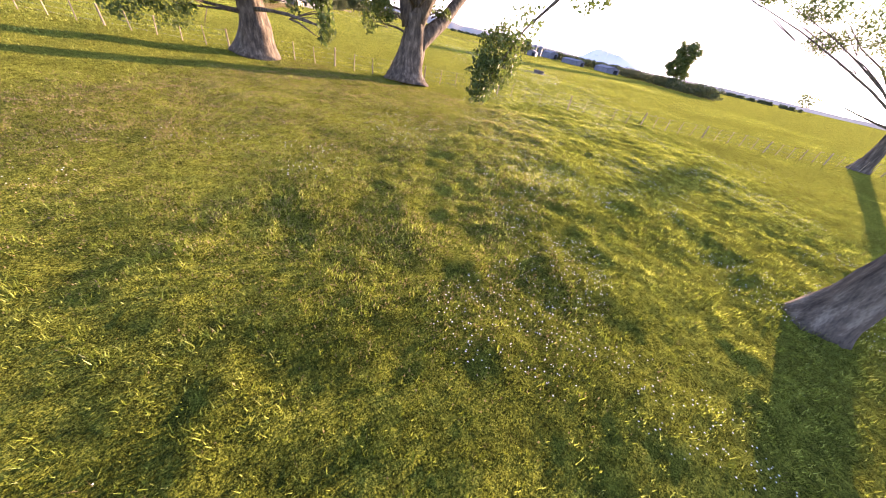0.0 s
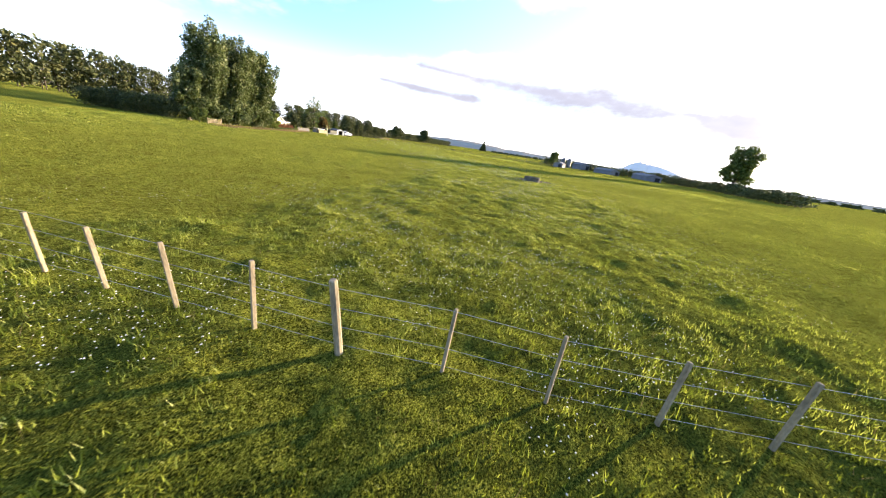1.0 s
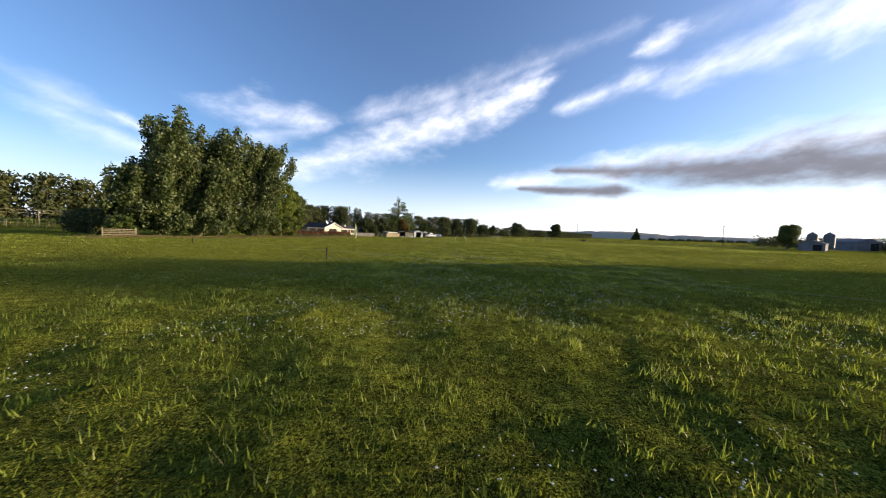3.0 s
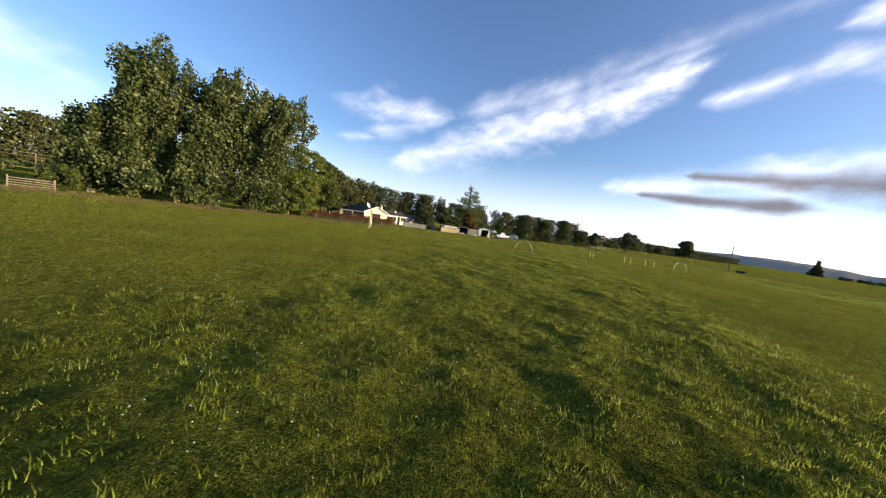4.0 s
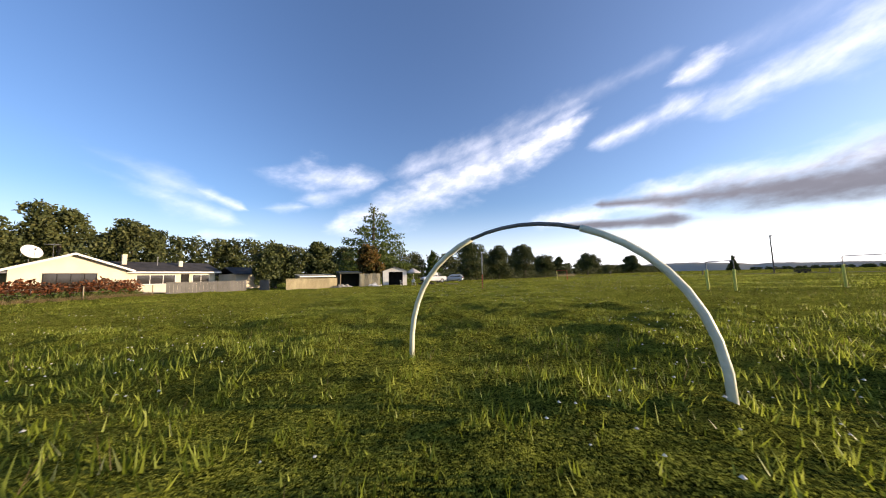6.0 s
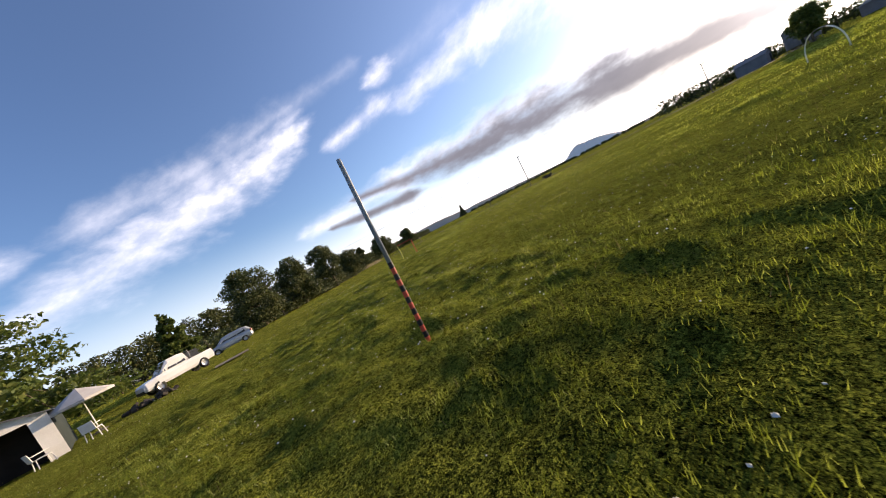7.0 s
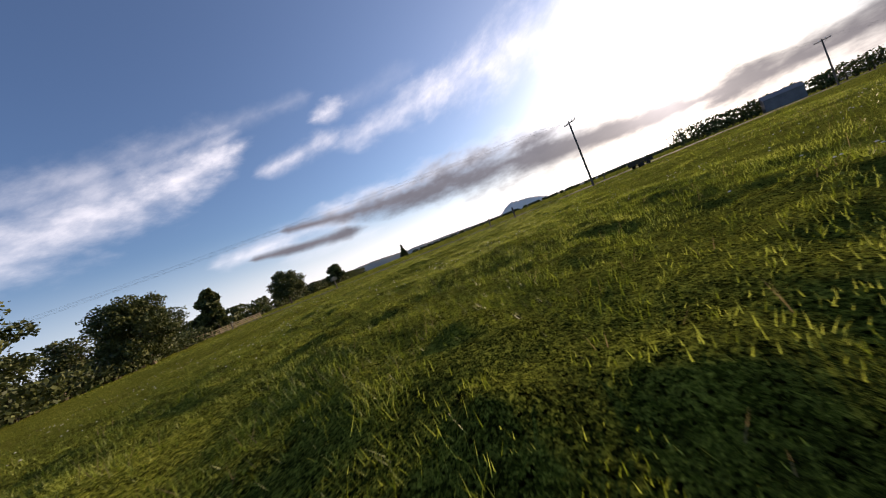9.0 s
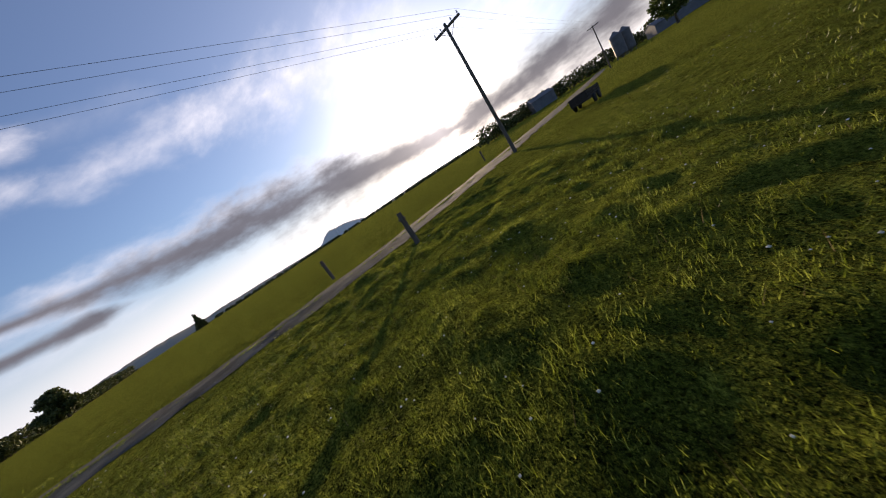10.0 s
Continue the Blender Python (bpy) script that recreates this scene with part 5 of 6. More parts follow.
for wx in (-0.55, 0.55):
    for wy in (-0.84, 0.84):
        s = Shape()
        s.lathe([(0.0, -0.08), (0.16, -0.08), (0.29, -0.07), (0.31, 0.0), (0.29, 0.07), (0.16, 0.08), (0.0, 0.08)], 18, pose(wx, wy, 0.30, 90, 0, 0))
        part("wheel", s, M_TYRE, trailer, smooth=True)
s = Shape()
s.tube([(1.5, -0.3, 0.46), (2.5, 0, 0.42), (1.5, 0.3, 0.46)], 0.04, 6)
part("drawbar", s, M_PIPE, trailer)

# pale rail fence beyond the track
rails = thing("rail_fence", "pale low timber rail fence beside the track", "fence")
for k in range(15):
    t = k / 14
    x, y = -14 + 12.5 * t, 66 + 14 * t
    s = Shape()
    s.box(-0.07, -0.07, -0.2, 0.07, 0.07, 1.0, 0.015)
    ob = part("post", s, M_POST, rails)
    ob.matrix_basis = pose(x, y, at(x, y), 0, 0, 48)
    if k < 14:
        for z in (0.22, 0.52, 0.82):
            s = Shape()
            s.box(0.0, -0.09, z, 1.34, -0.06, z + 0.14, 0.008)
            ob = part("rail", s, M_POST, rails)
            ob.matrix_basis = pose(x, y, at(x, y), 0, 0, 48)
box = thing("letter_box", "pale timber box on a post beside the track", "box", pose(10.6, 46.6, at(10.6, 46.6), 0, 0, 20))
s = Shape()
s.box(-0.06, -0.06, -0.2, 0.06, 0.06, 1.0, 0.01)
part("post", s, M_POST, box)
s = Shape()
s.prism([(-0.30, 1.0), (0.30, 1.0), (0.30, 1.28), (0.0, 1.42), (-0.30, 1.28)], -0.22, 0.22)
part("case", s, M_POST, box)


# ---- farm sheds and silos ----
def silo(x, y):
    top = thing("silo", "grey galvanised farm silo with conical roof", "silo", pose(x, y, -0.05), "farm silos")
    s = Shape()
    prof = []
    for k in range(34):
        prof.append((1.35 + (0.02 if k % 2 else 0.0), 0.9 + 4.4 * k / 33))
    s.lathe(prof, 28)
    part("drum", s, M_SILO, top)
    s = Shape()
    s.lathe([(1.42, 5.25), (1.42, 5.32), (0.35, 6.15), (0.33, 6.3), (0.0, 6.36)], 28)
    part("roof", s, M_SILO, top)
    s = Shape()
    s.lathe([(1.35, 0.95), (0.3, 0.35), (0.25, 0.2), (0.0, 0.2)], 28)
    part("hopper", s, M_SILO, top)
    for k in range(6):
        t = math.pi * k / 3
        s = Shape()
        s.tube([(1.3 * math.cos(t), 1.3 * math.sin(t), 0), (1.3 * math.cos(t), 1.3 * math.sin(t), 1.2)], 0.06, 6)
        part("leg", s, M_PIPE, top)


silo(117.5, 20.6)
silo(120.6, 18.4)


def farm_shed(x, y, rz, w, d, h, rise_, label, mat=None):
    mat = mat or M_SHEDBLUE
    top = thing("farm_shed", label, "shed", pose(x, y, -0.05, 0, 0, rz), "farm sheds")
    s = Shape()
    s.prism([(-w / 2, 0), (w / 2, 0), (w / 2, h), (0, h + rise_), (-w / 2, h)], -d / 2, d / 2)
    part("wall", s, mat, top)
    for sx in (-1, 1):
        s = Shape()
        ln = math.hypot(w / 2, rise_)
        n = 24
        s.box(-0.25, -d / 2 - 0.2, 0.0, ln + 0.02, d / 2 + 0.2, 0.05, 0.01, Matrix.Translation((sx * w / 2, 0, h + 0.03)) @ Matrix.Rotation(0 if sx < 0 else math.pi, 4, "Z") @ Matrix.Rotation(-math.atan2(rise_, w / 2), 4, "Y"))
        part("roof", s, M_SHEDBLUE, top)
    s = Shape()
    s.box(w * 0.05, -d / 2 - 0.04, 0.05, w * 0.38, -d / 2 - 0.012, h * 0.85, 0.01)
    part("door", s, M_DARK, top)


farm_shed(145, 44, 20, 10.0, 8, 3.4, 1.3, "grey farm shed beyond the track")
farm_shed(139, 4, 10, 7.0, 14, 2.4, 1.0, "long grey farm shed beyond the silos")
farm_shed(156, -10, -5, 9.0, 14, 2.6, 1.2, "grey farm shed beyond the silos")
farm_shed(104, -2, -35, 5.0, 14, 2.2, 0.9, "long blue-grey farm shed beside a tree")

# ---- the house ----
house = thing("house", "single-storey cream house with white-edged gable and dark tiled roof", "house", pose(-36.6, -46.5, 0.0, 0, 0, -4))


def roof_slab(x0, x1, y0, y1, z0, z1, along, thick=0.09):
    """A roof plane that rises from (x0, z0) to (x1, z1) along y, or from y0 to y1 along x."""
    s = Shape()
    if along == "y":
        vs = [(x0, y0, z0), (x1, y0, z1), (x1, y1, z1), (x0, y1, z0)]
    else:
        vs = [(x0, y0, z0), (x0, y1, z1), (x1, y1, z1), (x1, y0, z0)]
    s.add(vs + [(x, y, z - thick) for x, y, z in vs], [(0, 1, 2, 3), (7, 6, 5, 4), (0, 4, 5, 1), (1, 5, 6, 2), (2, 6, 7, 3), (3, 7, 4, 0)])
    return s


# gable block: front at x = 0, ridge along x, y from -3.7 to 3.7
s = Shape()
gab = [(-3.55, 0.0), (3.55, 0.0), (3.55, 2.62), (0.0, 4.02), (-3.55, 2.62)]
vs = [(x, y, z) for x in (0.0, -0.24) for y, z in gab]
s.add(vs, [(0, 1, 2, 3, 4), (9, 8, 7, 6, 5)] + [(i, i + 5, (i + 1) % 5 + 5, (i + 1) % 5) for i in range(5)])
part("gable_wall", s, M_CREAM, house)
for ya, yb in ((-3.55, -3.31), (3.31, 3.55)):
    s = Shape()
    s.box(-9.5, ya, 0, -0.245, yb, 2.60)
    part("side_wall", s, M_CREAM, house)
s = Shape()
s.box(-9.74, -3.3, 0, -9.5, 3.3, 2.6)
part("back_wall", s, M_CREAM, house)
for sy in (-1, 1):
    part("roof", roof_slab(-10.0, 0.55, sy * 4.1, 0.0, 2.52, 4.16, "x"), M_ROOF, house)
    s = Shape()
    s.add([(0.56, sy * 4.12, 2.34), (0.56, 0, 3.99), (0.56, 0, 4.19), (0.56, sy * 4.12, 2.55), (0.60, sy * 4.12, 2.34), (0.60, 0, 3.99), (0.60, 0, 4.19), (0.60, sy * 4.12, 2.55)], [(0, 1, 2, 3), (7, 6, 5, 4), (0, 4, 5, 1), (1, 5, 6, 2), (2, 6, 7, 3), (3, 7, 4, 0)])
    part("barge_board", s, M_WHITE, house, "white barge board")


def window(x, y0, y1, z0, z1, panes, name="window"):
    fr = Shape()
    for a, b, c, d in ((y0, z0, y1, z0 + 0.06), (y0, z1 - 0.06, y1, z1), (y0, z0 + 0.06, y0 + 0.06, z1 - 0.06), (y1 - 0.06, z0 + 0.06, y1, z1 - 0.06)):
        fr.box(x + 0.004, a, b, x + 0.05, c, d, 0.008)
    for k in range(1, panes):
        ym = y0 + (y1 - y0) * k / panes
        fr.box(x + 0.004, ym - 0.025, z0 + 0.06, x + 0.045, ym + 0.025, z1 - 0.06)
    w = part(name, fr, M_WHITE if name == "window" else M_DARK, house)
    for k in range(panes):
        s = Shape()
        s.box(x + 0.006, y0 + (y1 - y0) * k / panes + 0.03, z0 + 0.05, x + 0.022, y0 + (y1 - y0) * (k + 1) / panes - 0.03, z1 - 0.05)
        part("pane", s, M_WINDOW, w)
    return w


window(0.0, -1.75, 1.55, 0.55, 2.25, 4, "garage_window")
# wing: y from 3.6 to 12.0, ridge along y
s = Shape()
s.box(-1.45, 3.56, 0, -1.2, 12.0, 2.45)
part("wing_wall", s, M_CREAM, house)
s = Shape()
s.box(-8.5, 11.75, 0, -1.46, 12.0, 2.45)
part("wing_end_wall", s, M_CREAM, house)
s = Shape()
s.box(-8.74, 3.56, 0, -8.51, 12.0, 2.45)
part("wing_back_wall", s, M_CREAM, house)
part("roof", roof_slab(-0.55, -4.9, 2.2, 12.5, 2.42, 3.72, "y"), M_ROOF, house)
part("roof", roof_slab(-9.2, -4.9, 2.2, 12.5, 2.42, 3.72, "y"), M_ROOF, house)
s = Shape()
s.box(-0.60, 3.7, 2.26, -0.53, 12.5, 2.44, 0.01)
part("gutter", s, M_WHITE, house, "white gutter board")
s = Shape()
s.add([(-1.2, 12.02, 2.45), (-8.5, 12.02, 2.45), (-4.9, 12.02, 3.6), (-1.2, 12.10, 2.45), (-8.5, 12.10, 2.45), (-4.9, 12.10, 3.6)], [(0, 1, 2), (5, 4, 3), (0, 3, 4, 1), (1, 4, 5, 2), (2, 5, 3, 0)])
part("wing_gable", s, M_CREAM, house)
window(-1.2, 4.6, 8.0, 1.0, 2.1, 3)
window(-1.2, 9.6, 11.4, 1.0, 2.1, 2)
s = Shape()
s.box(-1.196, 8.5, 0.05, -1.16, 9.3, 2.15, 0.01)
part("door", s, M_DARK, house)
for cy, cz in ((9.0, 3.3), (4.0, 3.9)):
    s = Shape()
    s.box(-3.4, cy - 0.2, cz - 0.6, -3.0, cy + 0.2, cz + 0.55, 0.02)
    part("chimney", s, M_CREAM, house)
s = Shape()
s.tube([(-2.0, 6.5, 3.2), (-2.0, 6.5, 4.1)], 0.05, 8)
s.lathe([(0.0, 0.0), (0.09, 0.0), (0.09, 0.12), (0.0, 0.16)], 10, pose(-2.0, 6.5, 4.05))
part("flue", s, M_PIPE, house)
# carport to the side
s = Shape()
s.box(-5.5, -10.2, 2.25, 0.4, -3.6, 2.40, 0.02)
part("carport_roof", s, M_SHEDBLUE, house)
for cx, cy in ((0.2, -10.0), (0.2, -7.0), (-5.2, -10.0)):
    s = Shape()
    s.box(cx - 0.06, cy - 0.06, 0, cx + 0.06, cy + 0.06, 2.25, 0.01)
    part("carport_post", s, M_WHITE, house)
# dish and aerial
dish = thing("satellite_dish", "large white satellite dish on the house roof", "dish", pose(-37.2, -49.0, 3.15, 0, 0, 20))
s = Shape()
dm = pose(0.12, 0, 0.95, 0, 62, 0)
s.lathe([(0.0, 0.0), (0.2, 0.02), (0.4, 0.07), (0.6, 0.16), (0.68, 0.21), (0.68, 0.23), (0.6, 0.185), (0.4, 0.09), (0.0, 0.02)], 28, dm)
part("reflector", s, M_WHITE, dish, smooth=True)
s = Shape()
s.tube([(0, 0, -0.1), (0, 0, 0.95)], 0.035, 8)
part("mast", s, M_PIPE, dish)
s = Shape()
s.tube([dm @ Vector((0.6, 0, 0.2)), dm @ Vector((0.0, 0, 0.62))], 0.012, 6)
s.tube([dm @ Vector((-0.6, 0, 0.2)), dm @ Vector((0.0, 0, 0.62))], 0.012, 6)
s.lathe([(0.0, 0.58), (0.06, 0.58), (0.06, 0.70), (0.0, 0.70)], 10, dm)
part("receiver", s, M_PIPE, dish)
aerial = thing("television_aerial", "thin metal television aerial on the roof", "aerial", pose(-37.6, -47.6, 3.0, 0, 0, 10))
s = Shape()
s.tube([(0, 0, -0.1), (0, 0, 2.1)], 0.02, 6)
part("mast", s, M_PIPE, aerial)
for k in range(6):
    s = Shape()
    s.tube([(-0.5 + 0.2 * k, -0.45 + 0.04 * k, 2.0), (-0.5 + 0.2 * k, 0.45 - 0.04 * k, 2.0)], 0.009, 5)
    part("rod", s, M_PIPE, aerial)
s = Shape()
s.tube([(-0.6, 0, 1.98), (0.6, 0, 1.98)], 0.012, 5)
part("boom", s, M_PIPE, aerial)

annex = thing("outbuilding", "low cream outbuilding with dark tiled roof", "outbuilding", pose(-41.0, -27.0, 0, 0, 0, -6))
for nm, bx in (("wall", (-0.24, -2.6, 0, 0, 2.6, 2.3)), ("wall", (-6.0, -2.6, 0, -0.25, -2.36, 2.3)), ("wall", (-6.0, 2.36, 0, -0.25, 2.6, 2.3)), ("wall", (-6.24, -2.6, 0, -6.01, 2.6, 2.3))):
    s = Shape()
    s.box(*bx)
    part(nm, s, M_CREAM, annex)
for x0 in (0.45, -6.7):
    part("roof", roof_slab(x0, -3.1, -3.0, 3.0, 2.26, 3.4, "y"), M_ROOF, annex)


# ---- garden walls and sheds ----
def panel_fence(name, label, a, b, h, board, mat, gap=0.012, cap=True):
    """A run of upright boards on rails, between two points of the plan."""
    (ax, ay), (bx, by) = a, b
    ln = math.hypot(bx - ax, by - ay)
    top = thing(name, label, "fence", pose(ax, ay, at((ax + bx) / 2, (ay + by) / 2, -0.05), 0, 0, math.degrees(math.atan2(by - ay, bx - ax))))
    rng = np.random.default_rng(int(ln * 100))
    n = int(ln / board)
    for k in range(n):
        s = Shape()
        hh = h * (1 + rng.uniform(-0.015, 0.015))
        s.box(k * board + gap / 2, -0.012, 0.0, (k + 1) * board - gap / 2, 0.012, hh, 0.004)
        part("board", s, mat, top)
    for z in (0.25, h - 0.3):
        s = Shape()
        s.box(0, 0.016, z, ln, 0.06, z + 0.09)
        part("rail", s, mat, top)
    if cap:
        s = Shape()
        s.box(0, -0.03, h * 1.016 + 0.003, ln, 0.05, h * 1.016 + 0.035, 0.006)
        part("capping", s, mat, top)


panel_fence("garden_fence", "grey board garden fence in front of the house wing", (-31.4, -41.4), (-28.6, -34.8), 1.15, 0.30, M_GREYFENCE)
panel_fence("garden_fence", "grey board screen beside the garden fence", (-27.6, -34.2), (-26.2, -33.9), 1.2, 0.28, M_GREYFENCE)
panel_fence("board_fence", "pale wooden board fence in front of the sheds", (-25.4, -32.4), (-23.6, -26.2), 1.32, 0.15, M_WOODFENCE)


def lean_to(name, label, x, y, rz, w, d, h0, h1, sides, mat, roofmat, open_front=True):
    """A shed with a sloping roof; its front is at y = 0."""
    top = thing(name, label, "shed", pose(x, y, -0.04, 0, 0, rz))
    s = Shape()
    s.box(0, d - 0.05, 0, w, d, h1)
    part("back_wall", s, mat, top)
    for xa in (0, w - 0.05):
        s = Shape()
        s.add([(xa, 0, 0), (xa, d - 0.055, 0), (xa, d - 0.055, h1), (xa, 0, h0), (xa + 0.05, 0, 0), (xa + 0.05, d - 0.055, 0), (xa + 0.05, d - 0.055, h1), (xa + 0.05, 0, h0)], [(0, 1, 2, 3), (7, 6, 5, 4), (0, 4, 5, 1), (1, 5, 6, 2), (2, 6, 7, 3), (3, 7, 4, 0)])
        part("side_wall", s, sides, top)
    part("roof", roof_slab(-0.15, w + 0.15, -0.3, d + 0.15, h0 + 0.10, h1 + 0.12, "x", 0.06), roofmat, top)
    s = Shape()
    s.box(-0.15, -0.34, h0 - 0.08, w + 0.15, -0.305, h0 + 0.09, 0.005)
    part("fascia", s, M_WHITE if roofmat is M_IRON else M_SHEDGREEN, top)
    if open_front:
        for xa in (0.06, w - 0.16):
            s = Shape()
            s.box(xa, 0.02, 0, xa + 0.1, 0.12, h0)
            part("front_post", s, M_POST, top)
    return top


def corrugated(w, h, pitch=0.16, deep=0.03):
    n = int(w / pitch * 6)
    s = Shape()
    vs, fs = [], []
    for side in (0.0, 0.01):
        for k in range(n + 1):
            x = w * k / n
            y = deep * math.sin(2 * math.pi * x / pitch) + side
            vs += [(x, y, 0), (x, y, h)]
    m = 2 * (n + 1)
    for k in range(n):
        a = 2 * k
        fs += [(a, a + 2, a + 3, a + 1), (a + m, a + m + 1, a + m + 3, a + m + 2), (a + 1, a + 3, a + 3 + m, a + 1 + m), (a, a + m, a + 2 + m, a + 2)]
    s.add(vs, fs)
    return s


lean_to("lean_to", "open lean-to with pale roof behind the board fence", -26.6, -29.6, 68, 4.4, 2.4, 1.55, 1.8, M_WOODFENCE, M_WOODFENCE, M_IRON)
lean_to("lean_to", "dark open shed stacked with junk", -24.6, -24.8, 55, 2.8, 3.0, 1.95, 2.2, M_SHEDGREEN, M_SHEDGREEN, M_SHEDGREEN)
sheet = part("corrugated_panel", corrugated(3.0, 1.85), M_IRON)
sheet.matrix_basis = pose(-22.8, -22.9, at(-22.8, -22.9, -0.03), 0, 0, 36)
tagged(sheet, "pale corrugated iron wall panel between the sheds", "panel")

garage = thing("garage_shed", "dark green shed with white gable front and open doorway", "shed", pose(-20.4, -20.6, -0.04, 0, 0, 40))
# front in the plane y = 0, x from 0 to 3.6; body runs back along +y
W_, H_, R_ = 3.5, 2.15, 0.55
s = Shape()
s.box(0, 0.0, 0, 0.85, 0.06, H_)
part("front_wall", s, M_WHITE, garage)
s = Shape()
s.box(2.9, 0.0, 0, W_, 0.06, H_)
part("front_wall", s, M_WHITE, garage)
s = Shape()
s.prism([(0, H_ - 0.15), (W_, H_ - 0.15), (W_, H_ + 0.003), (W_ / 2, H_ + R_), (0, H_ + 0.003)], -0.012, 0.065)
part("gable", s, M_WHITE, garage)
for xa in (0, W_ - 0.06):
    s = Shape()
    s.box(xa, 0.07, 0, xa + 0.06, 7.0, H_)
    part("side_wall", s, M_SHEDGREEN, garage)
s = Shape()
s.box(0.06, 6.94, 0, W_ - 0.06, 7.0, H_ + R_ * 0.4)
part("back_wall", s, M_SHEDGREEN, garage)
part("roof", roof_slab(-0.15, W_ / 2, -0.2, 7.2, H_ - 0.02, H_ + R_ + 0.08, "y", 0.05), M_SHEDBLUE, garage)
part("roof", roof_slab(W_ + 0.15, W_ / 2, -0.2, 7.2, H_ - 0.02, H_ + R_ + 0.08, "y", 0.05), M_SHEDBLUE, garage)
s = Shape()
s.box(0.05, -0.05, 0.1, 0.75, -0.015, 0.95, 0.01)
part("leaning_board", s, M_WHITE, garage)
# near-black sheet added behind the doorway to stand for the shade inside
s = Shape()
s.box(0.06, 1.6, 0.0, W_ - 0.06, 1.66, H_)
part("dark_backing", s, M_DARK, garage)

umbrella = thing("garden_umbrella", "pale canvas garden umbrella beside the shed", "umbrella", pose(-17.2, -17.4, at(-17.2, -17.4)))
s = Shape()
s.tube([(0, 0, -0.05), (0, 0, 2.45)], 0.025, 8)
part("pole", s, M_WHITE, umbrella)
s = Shape()
n = 8
vs, fs = [(0, 0, 2.45), (0, 0, 2.43)], []
for k in range(n):
    t = 2 * math.pi * k / n
    vs += [(1.15 * math.cos(t), 1.15 * math.sin(t), 1.80), (1.15 * math.cos(t), 1.15 * math.sin(t), 1.68)]
for k in range(n):
    a, b = 2 + 2 * k, 2 + 2 * ((k + 1) % n)
    fs += [(0, a, b), (a, a + 1, b + 1, b), (1, b + 1, a + 1)]
s.add(vs, fs)
part("canopy", s, M_CANVAS, umbrella)
s = Shape()
s.lathe([(0.0, 0.0), (0.28, 0.0), (0.28, 0.05), (0.08, 0.09), (0.04, 0.3), (0.0, 0.3)], 16)
part("foot", s, M_CONCRETE, umbrella)


def garden_chair(x, y, rz):
    top = thing("garden_chair", "white plastic garden chair by the shed", "chair", pose(x, y, at(x, y), 0, 0, rz), "garden chairs")
    s = Shape()
    s.box(-0.24, -0.24, 0.40, 0.24, 0.24, 0.44, 0.015)
    part("seat", s, M_WHITE, top)
    s = Shape()
    s.box(-0.24, 0.22, 0.44, 0.24, 0.26, 0.86, 0.015, pose(0, 0, 0, -8, 0, 0))
    part("backrest", s, M_WHITE, top)
    for lx in (-0.22, 0.22):
        for ly in (-0.22, 0.22):
            s = Shape()
            s.tube([(lx * 1.15, ly * 1.15, 0), (lx, ly, 0.41)], 0.02, 6)
            part("leg", s, M_WHITE, top)
        s = Shape()
        s.box(lx - 0.025, -0.24, 0.62, lx + 0.025, 0.26, 0.65, 0.008)
        part("armrest", s, M_WHITE, top)


garden_chair(-17.9, -19.2, 150)
garden_chair(-16.2, -18.8, 200)


def heap(name, label, x, y, r, n, seed, mat):
    rng = np.random.default_rng(seed)
    s = Shape()
    for k in range(n):
        a, d = rng.uniform(0, 6.28), r * math.sqrt(rng.uniform(0, 1))
        w = rng.uniform(0.08, 0.28)
        z = max(0.0, 0.35 * (1 - d / r)) * rng.uniform(0.2, 1.0)
        s.box(-w, -w * rng.uniform(0.3, 0.9), -w * 0.3, w, w * 0.5, w * rng.uniform(0.2, 0.7), 0.02, pose(x + d * math.cos(a), y + d * math.sin(a) * 0.6, at(x, y) + z + 0.04, *rng.uniform(-40, 40, 2), rng.uniform(0, 180)))
    tagged(part(name, s, mat), label, "rubble", kind="stuff")


heap("scrap_heap", "heap of pale scrap and broken boards beside the shed", -22.8, -25.9, 1.3, 40, 71, M_RUBBLE)
heap("scrap_heap", "pile of white plastic furniture and boards on the grass", -20.4, -22.4, 1.0, 26, 72, M_WHITE)
heap("scrap_heap", "low clutter of boxes and tools beside the parked ute", -16.2, -15.6, 1.3, 30, 73, M_TANK)
board = Shape()
board.box(-0.95, -0.5, 0.03, 0.95, 0.5, 0.06, 0.008)
ob = part("loose_board", board, M_POST)
ob.matrix_basis = pose(-12.4, -14.0, at(-12.4, -14.0, 0.05), 2, 1, 25)
tagged(ob, "pale flat board lying in the grass", "board")


# ---- cars ----
def wheel(parent, x, y, r, w, side):
    s = Shape()
    m = pose(x, y, r, 90, 0, 0)
    s.lathe([(r * 0.62, -w / 2), (r * 0.93, -w / 2), (r, -w * 0.3), (r, w * 0.3), (r * 0.93, w / 2), (r * 0.62, w / 2)], 24, m)
    t = part("tyre", s, M_TYRE, parent, smooth=True)
    s = Shape()
    o = -side * w * 0.42
    s.lathe([(r * 0.64, o - side * 0.02), (r * 0.60, o), (r * 0.30, o + side * 0.03), (0.0, o + side * 0.01)], 20, m)
    part("rim", s, M_RIM, t, smooth=True)


